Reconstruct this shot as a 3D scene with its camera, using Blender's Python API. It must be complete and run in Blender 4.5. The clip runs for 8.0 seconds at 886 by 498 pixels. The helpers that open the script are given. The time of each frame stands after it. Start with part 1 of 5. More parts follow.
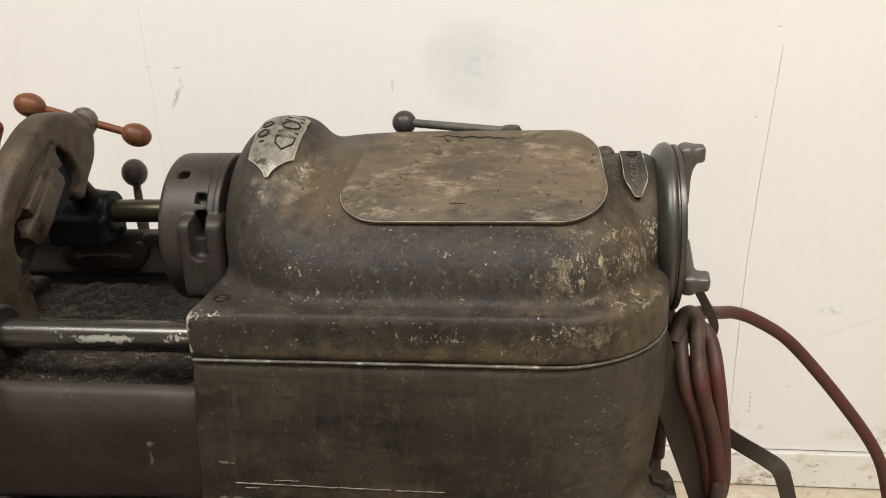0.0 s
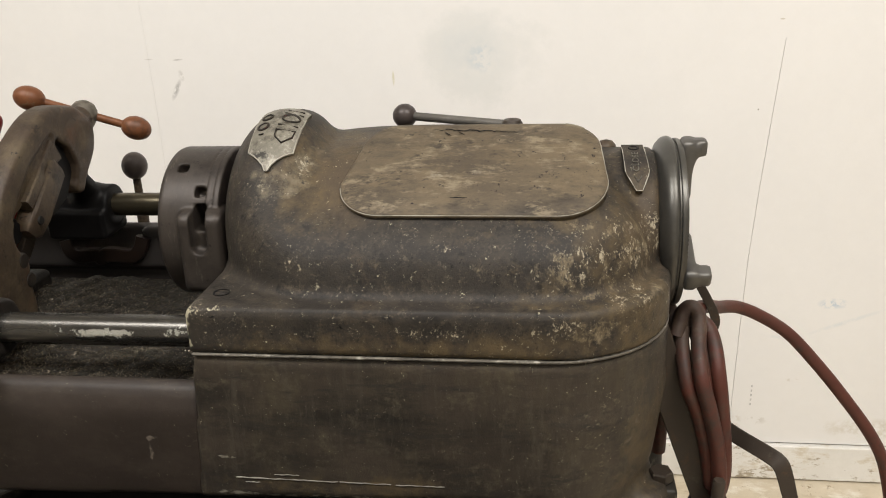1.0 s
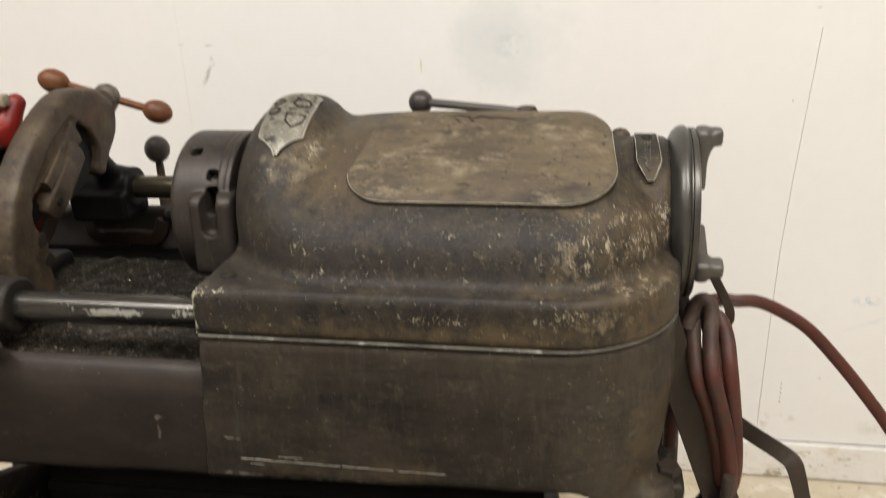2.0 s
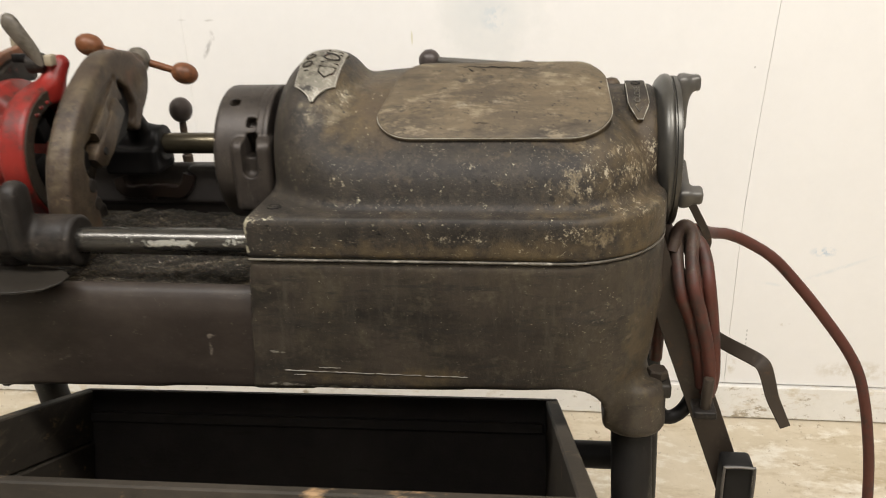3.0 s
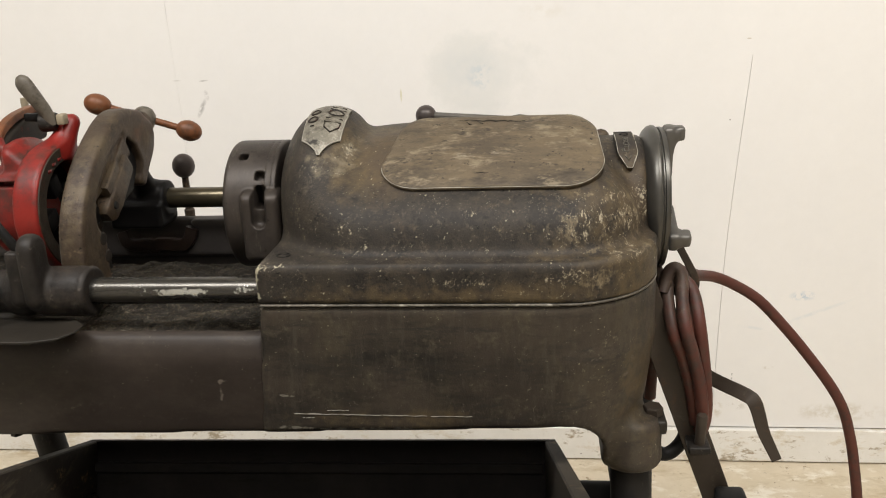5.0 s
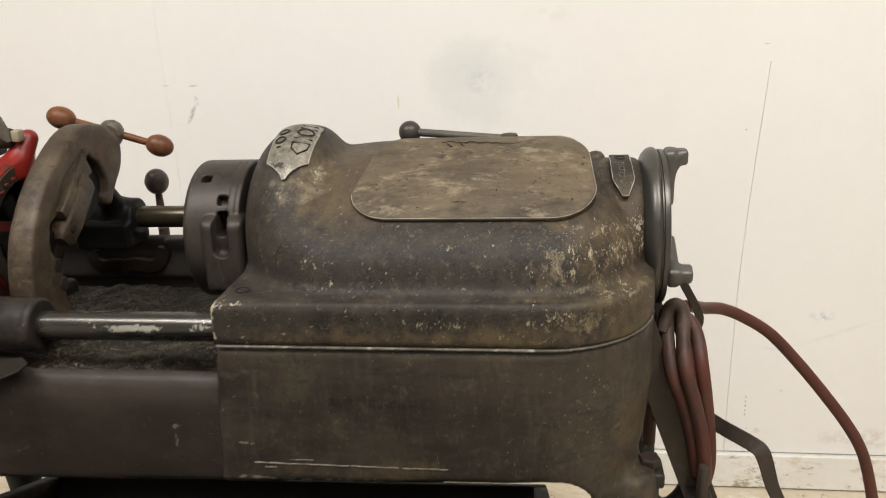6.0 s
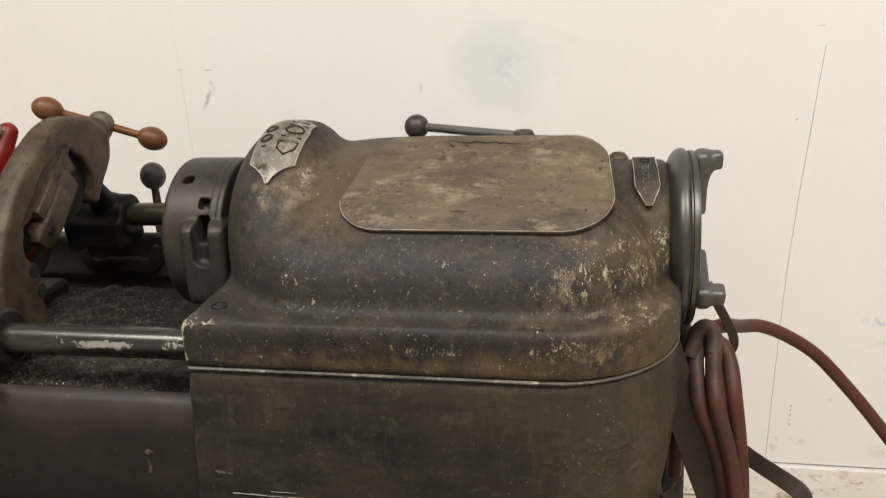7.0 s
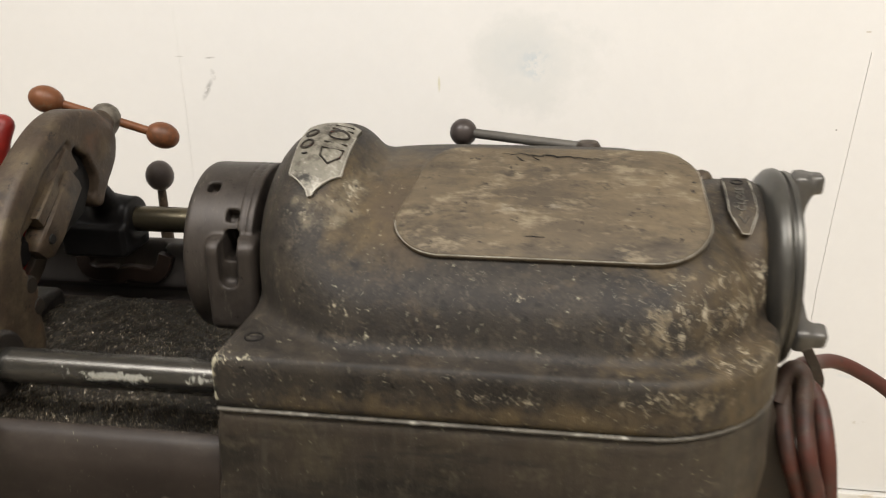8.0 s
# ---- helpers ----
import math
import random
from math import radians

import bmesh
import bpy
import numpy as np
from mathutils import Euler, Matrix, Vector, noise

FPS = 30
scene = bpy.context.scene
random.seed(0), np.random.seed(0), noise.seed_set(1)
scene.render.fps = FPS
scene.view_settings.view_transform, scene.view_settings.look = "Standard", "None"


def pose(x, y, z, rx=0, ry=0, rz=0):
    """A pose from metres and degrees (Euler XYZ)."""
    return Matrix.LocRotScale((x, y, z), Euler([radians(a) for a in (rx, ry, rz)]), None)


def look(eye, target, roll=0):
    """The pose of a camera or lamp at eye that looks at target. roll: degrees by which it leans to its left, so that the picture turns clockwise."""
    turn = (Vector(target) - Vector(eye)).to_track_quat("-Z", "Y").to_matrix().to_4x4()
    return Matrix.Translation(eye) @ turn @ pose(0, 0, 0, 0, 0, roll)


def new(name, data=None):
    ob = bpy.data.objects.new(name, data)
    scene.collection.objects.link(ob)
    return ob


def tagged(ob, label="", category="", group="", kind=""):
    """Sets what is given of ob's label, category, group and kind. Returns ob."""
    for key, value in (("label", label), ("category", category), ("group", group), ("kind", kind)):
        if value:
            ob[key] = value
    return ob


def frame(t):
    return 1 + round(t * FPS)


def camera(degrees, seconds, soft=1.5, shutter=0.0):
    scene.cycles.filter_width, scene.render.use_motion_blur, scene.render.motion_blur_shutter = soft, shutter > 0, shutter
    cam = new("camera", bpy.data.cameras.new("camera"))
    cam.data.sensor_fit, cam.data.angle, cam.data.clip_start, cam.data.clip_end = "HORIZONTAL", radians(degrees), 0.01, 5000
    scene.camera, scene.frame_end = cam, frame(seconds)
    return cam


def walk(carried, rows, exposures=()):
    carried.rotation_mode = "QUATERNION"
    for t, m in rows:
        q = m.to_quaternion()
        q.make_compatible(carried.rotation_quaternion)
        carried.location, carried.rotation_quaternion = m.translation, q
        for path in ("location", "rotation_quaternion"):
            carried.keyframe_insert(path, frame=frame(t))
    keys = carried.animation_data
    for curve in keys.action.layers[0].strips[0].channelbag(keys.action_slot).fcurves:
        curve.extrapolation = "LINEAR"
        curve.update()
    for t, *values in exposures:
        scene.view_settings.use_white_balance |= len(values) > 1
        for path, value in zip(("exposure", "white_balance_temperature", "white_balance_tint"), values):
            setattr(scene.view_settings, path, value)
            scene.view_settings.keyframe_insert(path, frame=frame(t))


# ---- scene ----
cam = camera(55.1, 8.0, 1.0, 0.6)
PATH = [
    (0, (0.16, 0.075, 1.228), (-0.086, 1.942, 0.555), -2.2),
    (0.5, (0.16, 0.078, 1.229), (-0.089, 1.941, 0.545), -2.3),
    (1, (0.161, 0.079, 1.229), (-0.089, 1.94, 0.538), -2.2),
    (1.5, (0.165, 0.078, 1.229), (-0.098, 1.935, 0.536), -2.6),
    (1.8, (0.182, 0.083, 1.227), (-0.107, 1.945, 0.559), -2.9),
    (2, (0.196, 0.088, 1.223), (-0.151, 1.925, 0.514), -2.2),
    (2.2, (0.199, 0.082, 1.217), (-0.13, 1.901, 0.453), -2.2),
    (2.5, (0.189, 0.043, 1.211), (-0.112, 1.872, 0.418), -2.2),
    (2.9, (0.163, -0.041, 1.207), (-0.106, 1.806, 0.452), -2.2),
    (3.3, (0.138, -0.111, 1.208), (-0.105, 1.755, 0.529), -2.2),
    (3.5, (0.137, -0.13, 1.208), (-0.096, 1.747, 0.558), -2.3),
    (4, (0.13, -0.141, 1.213), (-0.102, 1.749, 0.602), -2.2),
    (4.5, (0.129, -0.13, 1.213), (-0.091, 1.76, 0.597), -2.5),
    (4.7, (0.128, -0.125, 1.21), (-0.08, 1.768, 0.6), -2.5),
    (5.8, (0.16, -0.033, 1.222), (-0.077, 1.854, 0.603), -2.4),
    (6, (0.172, -0.004, 1.225), (-0.087, 1.879, 0.602), -2.5),
    (6.3, (0.192, 0.047, 1.226), (-0.099, 1.922, 0.595), -2.5),
    (6.5, (0.2, 0.072, 1.228), (-0.113, 1.94, 0.586), -2.5),
    (6.8, (0.203, 0.096, 1.228), (-0.139, 1.955, 0.574), -2.5),
    (7, (0.206, 0.11, 1.225), (-0.161, 1.959, 0.558), -2.9),
    (7.2, (0.209, 0.128, 1.216), (-0.167, 1.969, 0.53), -2.9),
    (7.5, (0.206, 0.15, 1.218), (-0.19, 1.981, 0.518), -2.7),
    (7.7, (0.181, 0.166, 1.22), (-0.216, 2.002, 0.534), -2.0),
    (8, (0.103, 0.202, 1.224), (-0.198, 2.055, 0.533), -0.8),
]
walk(cam, [(t, look(eye, target, roll)) for t, eye, target, roll in PATH],
     [(0, 0.0), (2.2, 0.0), (3.3, 0.17), (3.6, 0.15), (4.0, 0.0), (6.0, 0.0), (6.5, -0.08), (6.9, -0.06), (7.3, 0.0), (7.7, 0.04), (8, 0.05)])

# ---- light ----
world = bpy.data.worlds.new("room")
world.use_nodes = True
world.node_tree.nodes["Background"].inputs[0].default_value = (0.9, 0.93, 1.0, 1)
world.node_tree.nodes["Background"].inputs[1].default_value = 0.03
scene.world = world


def overhead_light(x, y, z, sx, sy, watts, colour):
    data = bpy.data.lights.new("overhead_light", "AREA")
    data.shape, data.size, data.size_y = "RECTANGLE", sx, sy
    data.energy, data.color = watts, colour
    ob = new("overhead_light", data)
    ob.matrix_world = pose(x, y, z)
    return ob


# two unseen overhead lights, inferred from the shade under the machine's parts
overhead_light(0.9, 0.05, 2.66, 1.2, 0.5, 53, (1.0, 0.967, 0.93))
overhead_light(-0.9, 0.05, 2.66, 1.2, 0.5, 48, (0.99, 0.975, 0.965))
# added weak fill from behind the camera; no lamp is known there
overhead_light(0.0, -1.6, 2.66, 1.2, 0.5, 11, (1.0, 0.975, 0.95))
scene.view_settings.exposure = 0.0


# ---- materials ----
def ramp(nt, fac, stops):
    n = nt.nodes.new("ShaderNodeValToRGB")
    while len(n.color_ramp.elements) < len(stops):
        n.color_ramp.elements.new(0.5)
    for e, (p, c) in zip(n.color_ramp.elements, stops):
        e.position = p
        e.color = (c, c, c, 1) if isinstance(c, (int, float)) else (*c, 1)
    nt.links.new(fac, n.inputs[0])
    return n.outputs[0]


def noise_of(nt, co, scale, detail=6.0, rough=0.6, stretch=(1, 1, 1), offset=(0, 0, 0)):
    m = nt.nodes.new("ShaderNodeMapping")
    m.inputs["Scale"].default_value = stretch
    m.inputs["Location"].default_value = offset
    nt.links.new(co, m.inputs[0])
    n = nt.nodes.new("ShaderNodeTexNoise")
    n.inputs["Scale"].default_value, n.inputs["Detail"].default_value, n.inputs["Roughness"].default_value = scale, detail, rough
    nt.links.new(m.outputs[0], n.inputs["Vector"])
    return n.outputs["Fac"]


def maths(nt, op, a, b=None):
    n = nt.nodes.new("ShaderNodeMath")
    n.operation = op
    n.use_clamp = op in ("MULTIPLY", "SUBTRACT", "ADD")
    for i, v in enumerate((a, b)):
        if v is None:
            continue
        if isinstance(v, (int, float)):
            n.inputs[i].default_value = v
        else:
            nt.links.new(v, n.inputs[i])
    return n.outputs[0]


def mixed(nt, fac, a, b):
    n = nt.nodes.new("ShaderNodeMix")
    n.data_type = "RGBA"
    for i, v in ((0, fac), (6, a), (7, b)):
        if isinstance(v, tuple):
            n.inputs[i].default_value = (*v, 1)
        elif isinstance(v, (int, float)):
            n.inputs[i].default_value = v
        else:
            nt.links.new(v, n.inputs[i])
    return n.outputs[2]


def spot(nt, co, centre, radii, soft=0.5, turn=0.0, ragged=0.0):
    """A soft ellipsoid: 1 in its middle, 0 outside; its rim may be ragged."""
    m = nt.nodes.new("ShaderNodeMapping")
    m.vector_type = "TEXTURE"
    m.inputs["Location"].default_value, m.inputs["Scale"].default_value = centre, radii
    m.inputs["Rotation"].default_value = (0, math.radians(turn), 0)
    nt.links.new(co, m.inputs[0])
    n = nt.nodes.new("ShaderNodeVectorMath")
    n.operation = "LENGTH"
    nt.links.new(m.outputs[0], n.inputs[0])
    v = n.outputs["Value"]
    if ragged:
        v = maths(nt, "ADD", maths(nt, "MULTIPLY", v, 0.5), maths(nt, "MULTIPLY", maths(nt, "SUBTRACT", noise_of(nt, co, 1.2 / max(radii[0], radii[2]), 6, 0.65), 0.35), ragged))
        return ramp(nt, v, [(max(0.0, 0.5 - soft / 2), 1.0), (0.5, 0.0)])
    return ramp(nt, v, [(max(0.0, 1 - soft), 1.0), (1.0, 0.0)])


def material(name, base, second, rough=0.5, metal=0.0, grain=40.0, blotch=7.0, bump=0.15, bump_scale=220.0, layers=(), stretch=(1, 1, 1), rough_var=0.15, spec=0.3):
    """Worn surface: two colours in blotches and grain, then layers of (colour, scale, low, high, places, stretch) laid over it by noise of two sizes."""
    mat = bpy.data.materials.new(name)
    mat.use_nodes = True
    nt = mat.node_tree
    b = nt.nodes["Principled BSDF"]
    geo = nt.nodes.new("ShaderNodeNewGeometry")
    co = geo.outputs["Position"]
    big = noise_of(nt, co, blotch, 5, 0.6, stretch)
    fine = noise_of(nt, co, grain, 12, 0.78, stretch, (3, 1, 2))
    both = maths(nt, "ADD", maths(nt, "MULTIPLY", big, 0.6), maths(nt, "MULTIPLY", fine, 0.4))
    colour = mixed(nt, ramp(nt, both, [(0.36, 0.0), (0.64, 1.0)]), base, second)
    r = maths(nt, "ADD", rough - rough_var / 2, maths(nt, "MULTIPLY", both, rough_var))
    for i, (c, scale, low, high, places, way) in enumerate(layers):
        way = way if isinstance(way, tuple) else (1, 1, 1)
        off = (i * 1.7 + 0.3, 5.1, i * 0.9)
        v = maths(nt, "ADD", maths(nt, "MULTIPLY", noise_of(nt, co, scale, 12, 0.74, way, off), 0.6), maths(nt, "MULTIPLY", noise_of(nt, co, scale * 0.27, 4, 0.6, way, off), 0.4))
        if places:
            total = None
            for centre, radii in places:
                s = spot(nt, co, centre, radii, 0.8)
                total = s if total is None else maths(nt, "ADD", total, s)
            # a place lets the noise through, and thins it out towards its rim
            v = maths(nt, "SUBTRACT", maths(nt, "ADD", v, maths(nt, "MULTIPLY", total, 0.18)), 0.18)
        colour = mixed(nt, ramp(nt, v, [(low, 0.0), (high, 1.0)]), colour, c)
    nt.links.new(colour, b.inputs["Base Color"])
    nt.links.new(r, b.inputs["Roughness"])
    b.inputs["Metallic"].default_value = metal
    b.inputs["Specular IOR Level"].default_value = spec
    if bump:
        n = nt.nodes.new("ShaderNodeBump")
        n.inputs["Strength"].default_value, n.inputs["Distance"].default_value = bump, 0.002
        h = noise_of(nt, co, bump_scale, 6, 0.6)
        h = maths(nt, "ADD", maths(nt, "MULTIPLY", h, 0.6), maths(nt, "MULTIPLY", fine, 0.4))
        nt.links.new(h, n.inputs["Height"])
        nt.links.new(n.outputs[0], b.inputs["Normal"])
    return mat


PALE, TAN, RUST = (0.33, 0.3, 0.215), (0.085, 0.062, 0.034), (0.085, 0.042, 0.02)
# places of wear: (centre, radii)
COVER_DUST = [((-0.052, 0.93, 0.985), (0.05, 0.14, 0.07)), ((0.262, 0.89, 0.95), (0.04, 0.1, 0.08))]
COVER_WEAR_A = [((0.25, 0.87, 0.96), (0.16, 0.18, 0.15)), ((-0.045, 0.95, 1.0), (0.12, 0.16, 0.09)), ((-0.085, 0.93, 1.0), (0.06, 0.14, 0.055)), ((0.24, 0.8, 0.87), (0.15, 0.12, 0.06)), ((0.02, 0.79, 0.862), (0.4, 0.05, 0.025))]
COVER_CHIP = [((-0.1885, 0.79, 0.9), (0.012, 0.02, 0.0075)), ((-0.1905, 0.79, 0.882), (0.0055, 0.03, 0.022)), ((-0.189, 0.79, 0.864), (0.006, 0.02, 0.008)), ((-0.165, 0.79, 0.9), (0.02, 0.015, 0.004))]
COVER_WEAR_B = [((0.2, 0.83, 0.935), (0.11, 0.1, 0.075)), ((0.25, 0.87, 0.93), (0.09, 0.1, 0.08)), ((0.1, 0.82, 0.925), (0.045, 0.05, 0.03)), ((0.2, 0.8, 0.88), (0.08, 0.05, 0.02))]
COVER_WEAR_C = [((-0.188, 0.8, 0.905), (0.022, 0.05, 0.014)), ((0.185, 0.82, 0.937), (0.1, 0.11, 0.07)), ((0.168, 0.79, 0.882), (0.05, 0.04, 0.022)), ((0.25, 0.87, 0.95), (0.05, 0.08, 0.06)), ((0.266, 0.9, 0.945), (0.022, 0.06, 0.055)), ((-0.19, 0.79, 0.895), (0.028, 0.04, 0.03)), ((-0.188, 0.795, 0.9), (0.014, 0.03, 0.014)), ((0.24, 0.83, 0.9), (0.035, 0.05, 0.014)), ((0.06, 0.83, 0.948), (0.035, 0.04, 0.012)), ((-0.09, 0.82, 0.935), (0.03, 0.05, 0.035)), ((0.05, 0.79, 0.88), (0.1, 0.03, 0.014))]
BASE_WEAR_A = [((-0.09, 0.79, 0.691), (0.17, 0.03, 0.006)), ((-0.165, 0.79, 0.735), (0.03, 0.03, 0.006))]
BASE_WEAR_B = [((0.27, 0.83, 0.75), (0.08, 0.12, 0.16)), ((-0.06, 0.79, 0.705), (0.25, 0.05, 0.025))]
BASE_WEAR_C = [((-0.09, 0.79, 0.705), (0.14, 0.04, 0.018)), ((0.22, 0.8, 0.78), (0.06, 0.08, 0.07)), ((0.22, 0.8, 0.76), (0.05, 0.08, 0.05))]
DOME_WEAR = [((-0.096, 0.91, 1.012), (0.032, 0.06, 0.03)), ((-0.132, 0.9, 0.994), (0.024, 0.06, 0.022)), ((-0.108, 0.89, 0.995), (0.03, 0.05, 0.018)), ((-0.085, 0.96, 1.035), (0.018, 0.05, 0.028))]
M_COVER = material("worn_grey_paint", (0.0185, 0.0158, 0.0134), (0.0285, 0.0242, 0.02), 0.55, 0.0, 190, 22, 0.4, 420, spec=0.2, layers=[
    ((0.042, 0.0345, 0.026), 75, 0.49, 0.63, [], 0),
    ((0.043, 0.0345, 0.0245), 26, 0.53, 0.72, [], (0.6, 1, 1)),
    ((0.0125, 0.0108, 0.0093), 120, 0.53, 0.62, [], 0),
    ((0.068, 0.055, 0.039), 300, 0.54, 0.62, [], 0),
    ((0.0185, 0.016, 0.0136), 34, 0.42, 0.64, [((-0.05, 0.83, 0.935), (0.11, 0.06, 0.045))], 0),
    (TAN, 60, 0.4, 0.6, COVER_WEAR_A, 0),
    ((0.066, 0.0485, 0.0315), 55, 0.36, 0.57, COVER_DUST, 0),
    ((0.1714, 0.1365, 0.08605), 95, 0.522, 0.62, COVER_WEAR_B, (1, 1, 0.7)),
    ((0.15, 0.125, 0.084), 62, 0.43, 0.6, DOME_WEAR, 0), ((0.32, 0.28, 0.205), 130, 0.52, 0.6, DOME_WEAR, (1, 1, 0.7)), ((0.02, 0.017, 0.0142), 150, 0.54, 0.6, DOME_WEAR, 0),
    ((0.3084, 0.2675, 0.1931), 340, 0.535, 0.58, COVER_WEAR_C, (1.2, 1, 0.8)),
    (PALE, 150, 0.44, 0.48, COVER_CHIP, 0),
    (PALE, 560, 0.606, 0.622, [], 0), ((0.00457, 0.003822, 0.00331), 230, 0.6, 0.63, [], 0),
])
M_BASE = material("worn_dark_base_paint", (0.0315, 0.0247, 0.0184), (0.049, 0.038, 0.0276), 0.55, 0.0, 150, 16, 0.3, 420, stretch=(1, 1, 0.5), spec=0.22, layers=[
    ((0.05675, 0.04595, 0.02994), 42, 0.48, 0.62, [], (1, 1, 0.4)), ((0.0185, 0.0155, 0.0122), 30, 0.49, 0.62, [], (0.35, 1, 1)), ((0.07094, 0.059, 0.03955), 130, 0.52, 0.66, [], 0), ((0.055, 0.046, 0.034), 150, 0.5, 0.66, [], (1.3, 1, 0.22)), ((0.026, 0.0225, 0.0185), 110, 0.52, 0.62, [], (0.25, 1, 1.2)), ((0.19, 0.175, 0.14), 240, 0.47, 0.52, BASE_WEAR_A, (0.4, 1, 1)), (PALE, 600, 0.612, 0.628, [], 0), (TAN, 60, 0.44, 0.62, BASE_WEAR_B, 0),
    ((0.09384, 0.07925, 0.0565), 260, 0.545, 0.6, BASE_WEAR_C, (0.6, 1, 1))])
M_BEAD = material("rubbed_joint_edge", (0.05, 0.043, 0.034), (0.15, 0.135, 0.11), 0.55, 0.0, 120, 30, 0.3, layers=[((0.32, 0.3, 0.255), 120, 0.52, 0.6, [], 0), ((0.03, 0.027, 0.022), 50, 0.5, 0.62, [], 0)])
M_TRAY = material("smooth_dark_tray_paint", (0.0205, 0.0152, 0.012), (0.0318, 0.0238, 0.0183), 0.5, 0.0, 90, 10, 0.2, spec=0.25, layers=[((0.0402, 0.03116, 0.02361), 60, 0.48, 0.64, [], (0.5, 1, 1)), (PALE, 600, 0.635, 0.65, [], 0), ((0.15, 0.125, 0.098), 170, 0.43, 0.54, [((-0.25, 0.79, 0.735), (0.0045, 0.03, 0.023)), ((-0.247, 0.79, 0.753), (0.012, 0.03, 0.005)), ((-0.175, 0.79, 0.705), (0.03, 0.03, 0.004))], 0)])
# the placed dark layer puts a chamfer's shade along the lid's lower edge
M_LID = material("oily_tan_lid_edge_shade", (0.055, 0.043, 0.03), (0.108, 0.083, 0.052), 0.55, 0.0, 90, 14, 0.4, 420, stretch=(0.6, 1, 1), spec=0.22, layers=[
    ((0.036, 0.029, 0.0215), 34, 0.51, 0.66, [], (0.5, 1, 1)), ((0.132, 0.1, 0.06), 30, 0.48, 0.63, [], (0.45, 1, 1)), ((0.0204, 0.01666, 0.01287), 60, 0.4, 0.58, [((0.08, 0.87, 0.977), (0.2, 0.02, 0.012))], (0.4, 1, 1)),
    ((0.165, 0.133, 0.088), 130, 0.53, 0.61, [], (0.4, 1, 1)), ((0.03, 0.024, 0.0175), 140, 0.56, 0.64, [], (0.6, 1, 1)),
    ((0.1734, 0.147, 0.1089), 170, 0.53, 0.58, [((0.08, 0.91, 0.995), (0.14, 0.06, 0.05))], (0.5, 1, 1)), ((0.00816, 0.00588, 0.00495), 230, 0.59, 0.612, [], 0)])
M_BARE = material("bare_worn_edge", (0.18, 0.1665, 0.1395), (0.45, 0.423, 0.36), 0.42, 0.3, 90, 30, 0.1)
M_PALE = material("rubbed_pale_relief", (0.07, 0.064, 0.052), (0.13, 0.12, 0.1), 0.5, 0.1, 80, 30, 0.1)
M_STEEL = material("dark_turned_steel", (0.03, 0.0243, 0.0202), (0.047, 0.0385, 0.032), 0.46, 0.35, 120, 14, 0.12, stretch=(3, 1, 1), layers=[((0.02, 0.0165, 0.014), 40, 0.5, 0.62, [], 0), ((0.075, 0.064, 0.053), 190, 0.57, 0.64, [], (1.6, 0.4, 0.4)), ((0.008, 0.0066, 0.0056), 260, 0.6, 0.63, [], 0)])
M_ROD = material("polished_rod", (0.046, 0.043, 0.038), (0.095, 0.089, 0.079), 0.27, 0.8, 120, 14, 0.08, stretch=(0.25, 1, 1), layers=[
    ((0.5, 0.5, 0.46), 110, 0.452, 0.475, [((-0.285, 0.8168, 0.8605), (0.072, 0.02, 0.0085)), ((-0.214, 0.8168, 0.8615), (0.02, 0.02, 0.011))], 0)])
M_DISC = material("satin_disc_steel", (0.058, 0.055, 0.049), (0.09, 0.086, 0.077), 0.36, 0.7, 60, 8, 0.05)
M_JAW = material("cast_jaw_metal", (0.08486, 0.07987, 0.07238), (0.1348, 0.1273, 0.1173), 0.45, 0.6, 60, 15, 0.1)
M_LEVER = material("dull_grey_casting", (0.07, 0.064, 0.055), (0.12, 0.11, 0.095), 0.5, 0.2, 60, 15, 0.2)
M_CUT = material("rusty_brown_casting", (0.034, 0.0232, 0.0152), (0.056, 0.0385, 0.0252), 0.5, 0.15, 130, 24, 0.5, 160, layers=[((0.085, 0.064, 0.039), 34, 0.48, 0.6, [], 0.6), ((0.108, 0.076, 0.046), 110, 0.56, 0.63, [], 0.5), (RUST, 40, 0.56, 0.68, [], 0.6), ((0.02, 0.0145, 0.0105), 46, 0.52, 0.62, [], 0.6), ((0.006, 0.005, 0.004), 260, 0.58, 0.61, [], 0)])
M_POCKET = material("oily_brown_rust", (0.009, 0.0056, 0.0043), (0.018, 0.0105, 0.007), 0.4, 0.2, 90, 20, 0.2)
M_DUST = material("dusty_pale_casting", (0.15, 0.138, 0.1125), (0.3, 0.2775, 0.225), 0.6, 0.1, 90, 30, 0.2, layers=[((0.05, 0.045, 0.037), 60, 0.5, 0.6, [], 0)])
M_PLATE = material("grimy_brown_plate", (0.0135, 0.01125, 0.00885), (0.0255, 0.021, 0.01575), 0.5, 0.1, 80, 20, 0.2)
M_BLACK = material("oily_and_shade_black", (0.0042, 0.0038, 0.0037), (0.009, 0.0082, 0.0077), 0.45, 0.0, 50, 12, 0.1, spec=0.12)
M_GRIME = material("brown_black_grime", (0.011, 0.0088, 0.0068), (0.026, 0.0205, 0.015), 0.55, 0.0, 110, 30, 0.3, spec=0.2, layers=[((0.09, 0.018, 0.012), 120, 0.56, 0.6, [], 0)])
M_FACE = material("brown_face_grime", (0.024, 0.018, 0.0125), (0.046, 0.034, 0.023), 0.55, 0.0, 140, 40, 0.4, spec=0.2, layers=[((0.1, 0.022, 0.015), 90, 0.54, 0.62, [], 0), ((0.008, 0.0065, 0.005), 200, 0.56, 0.62, [], 0)])
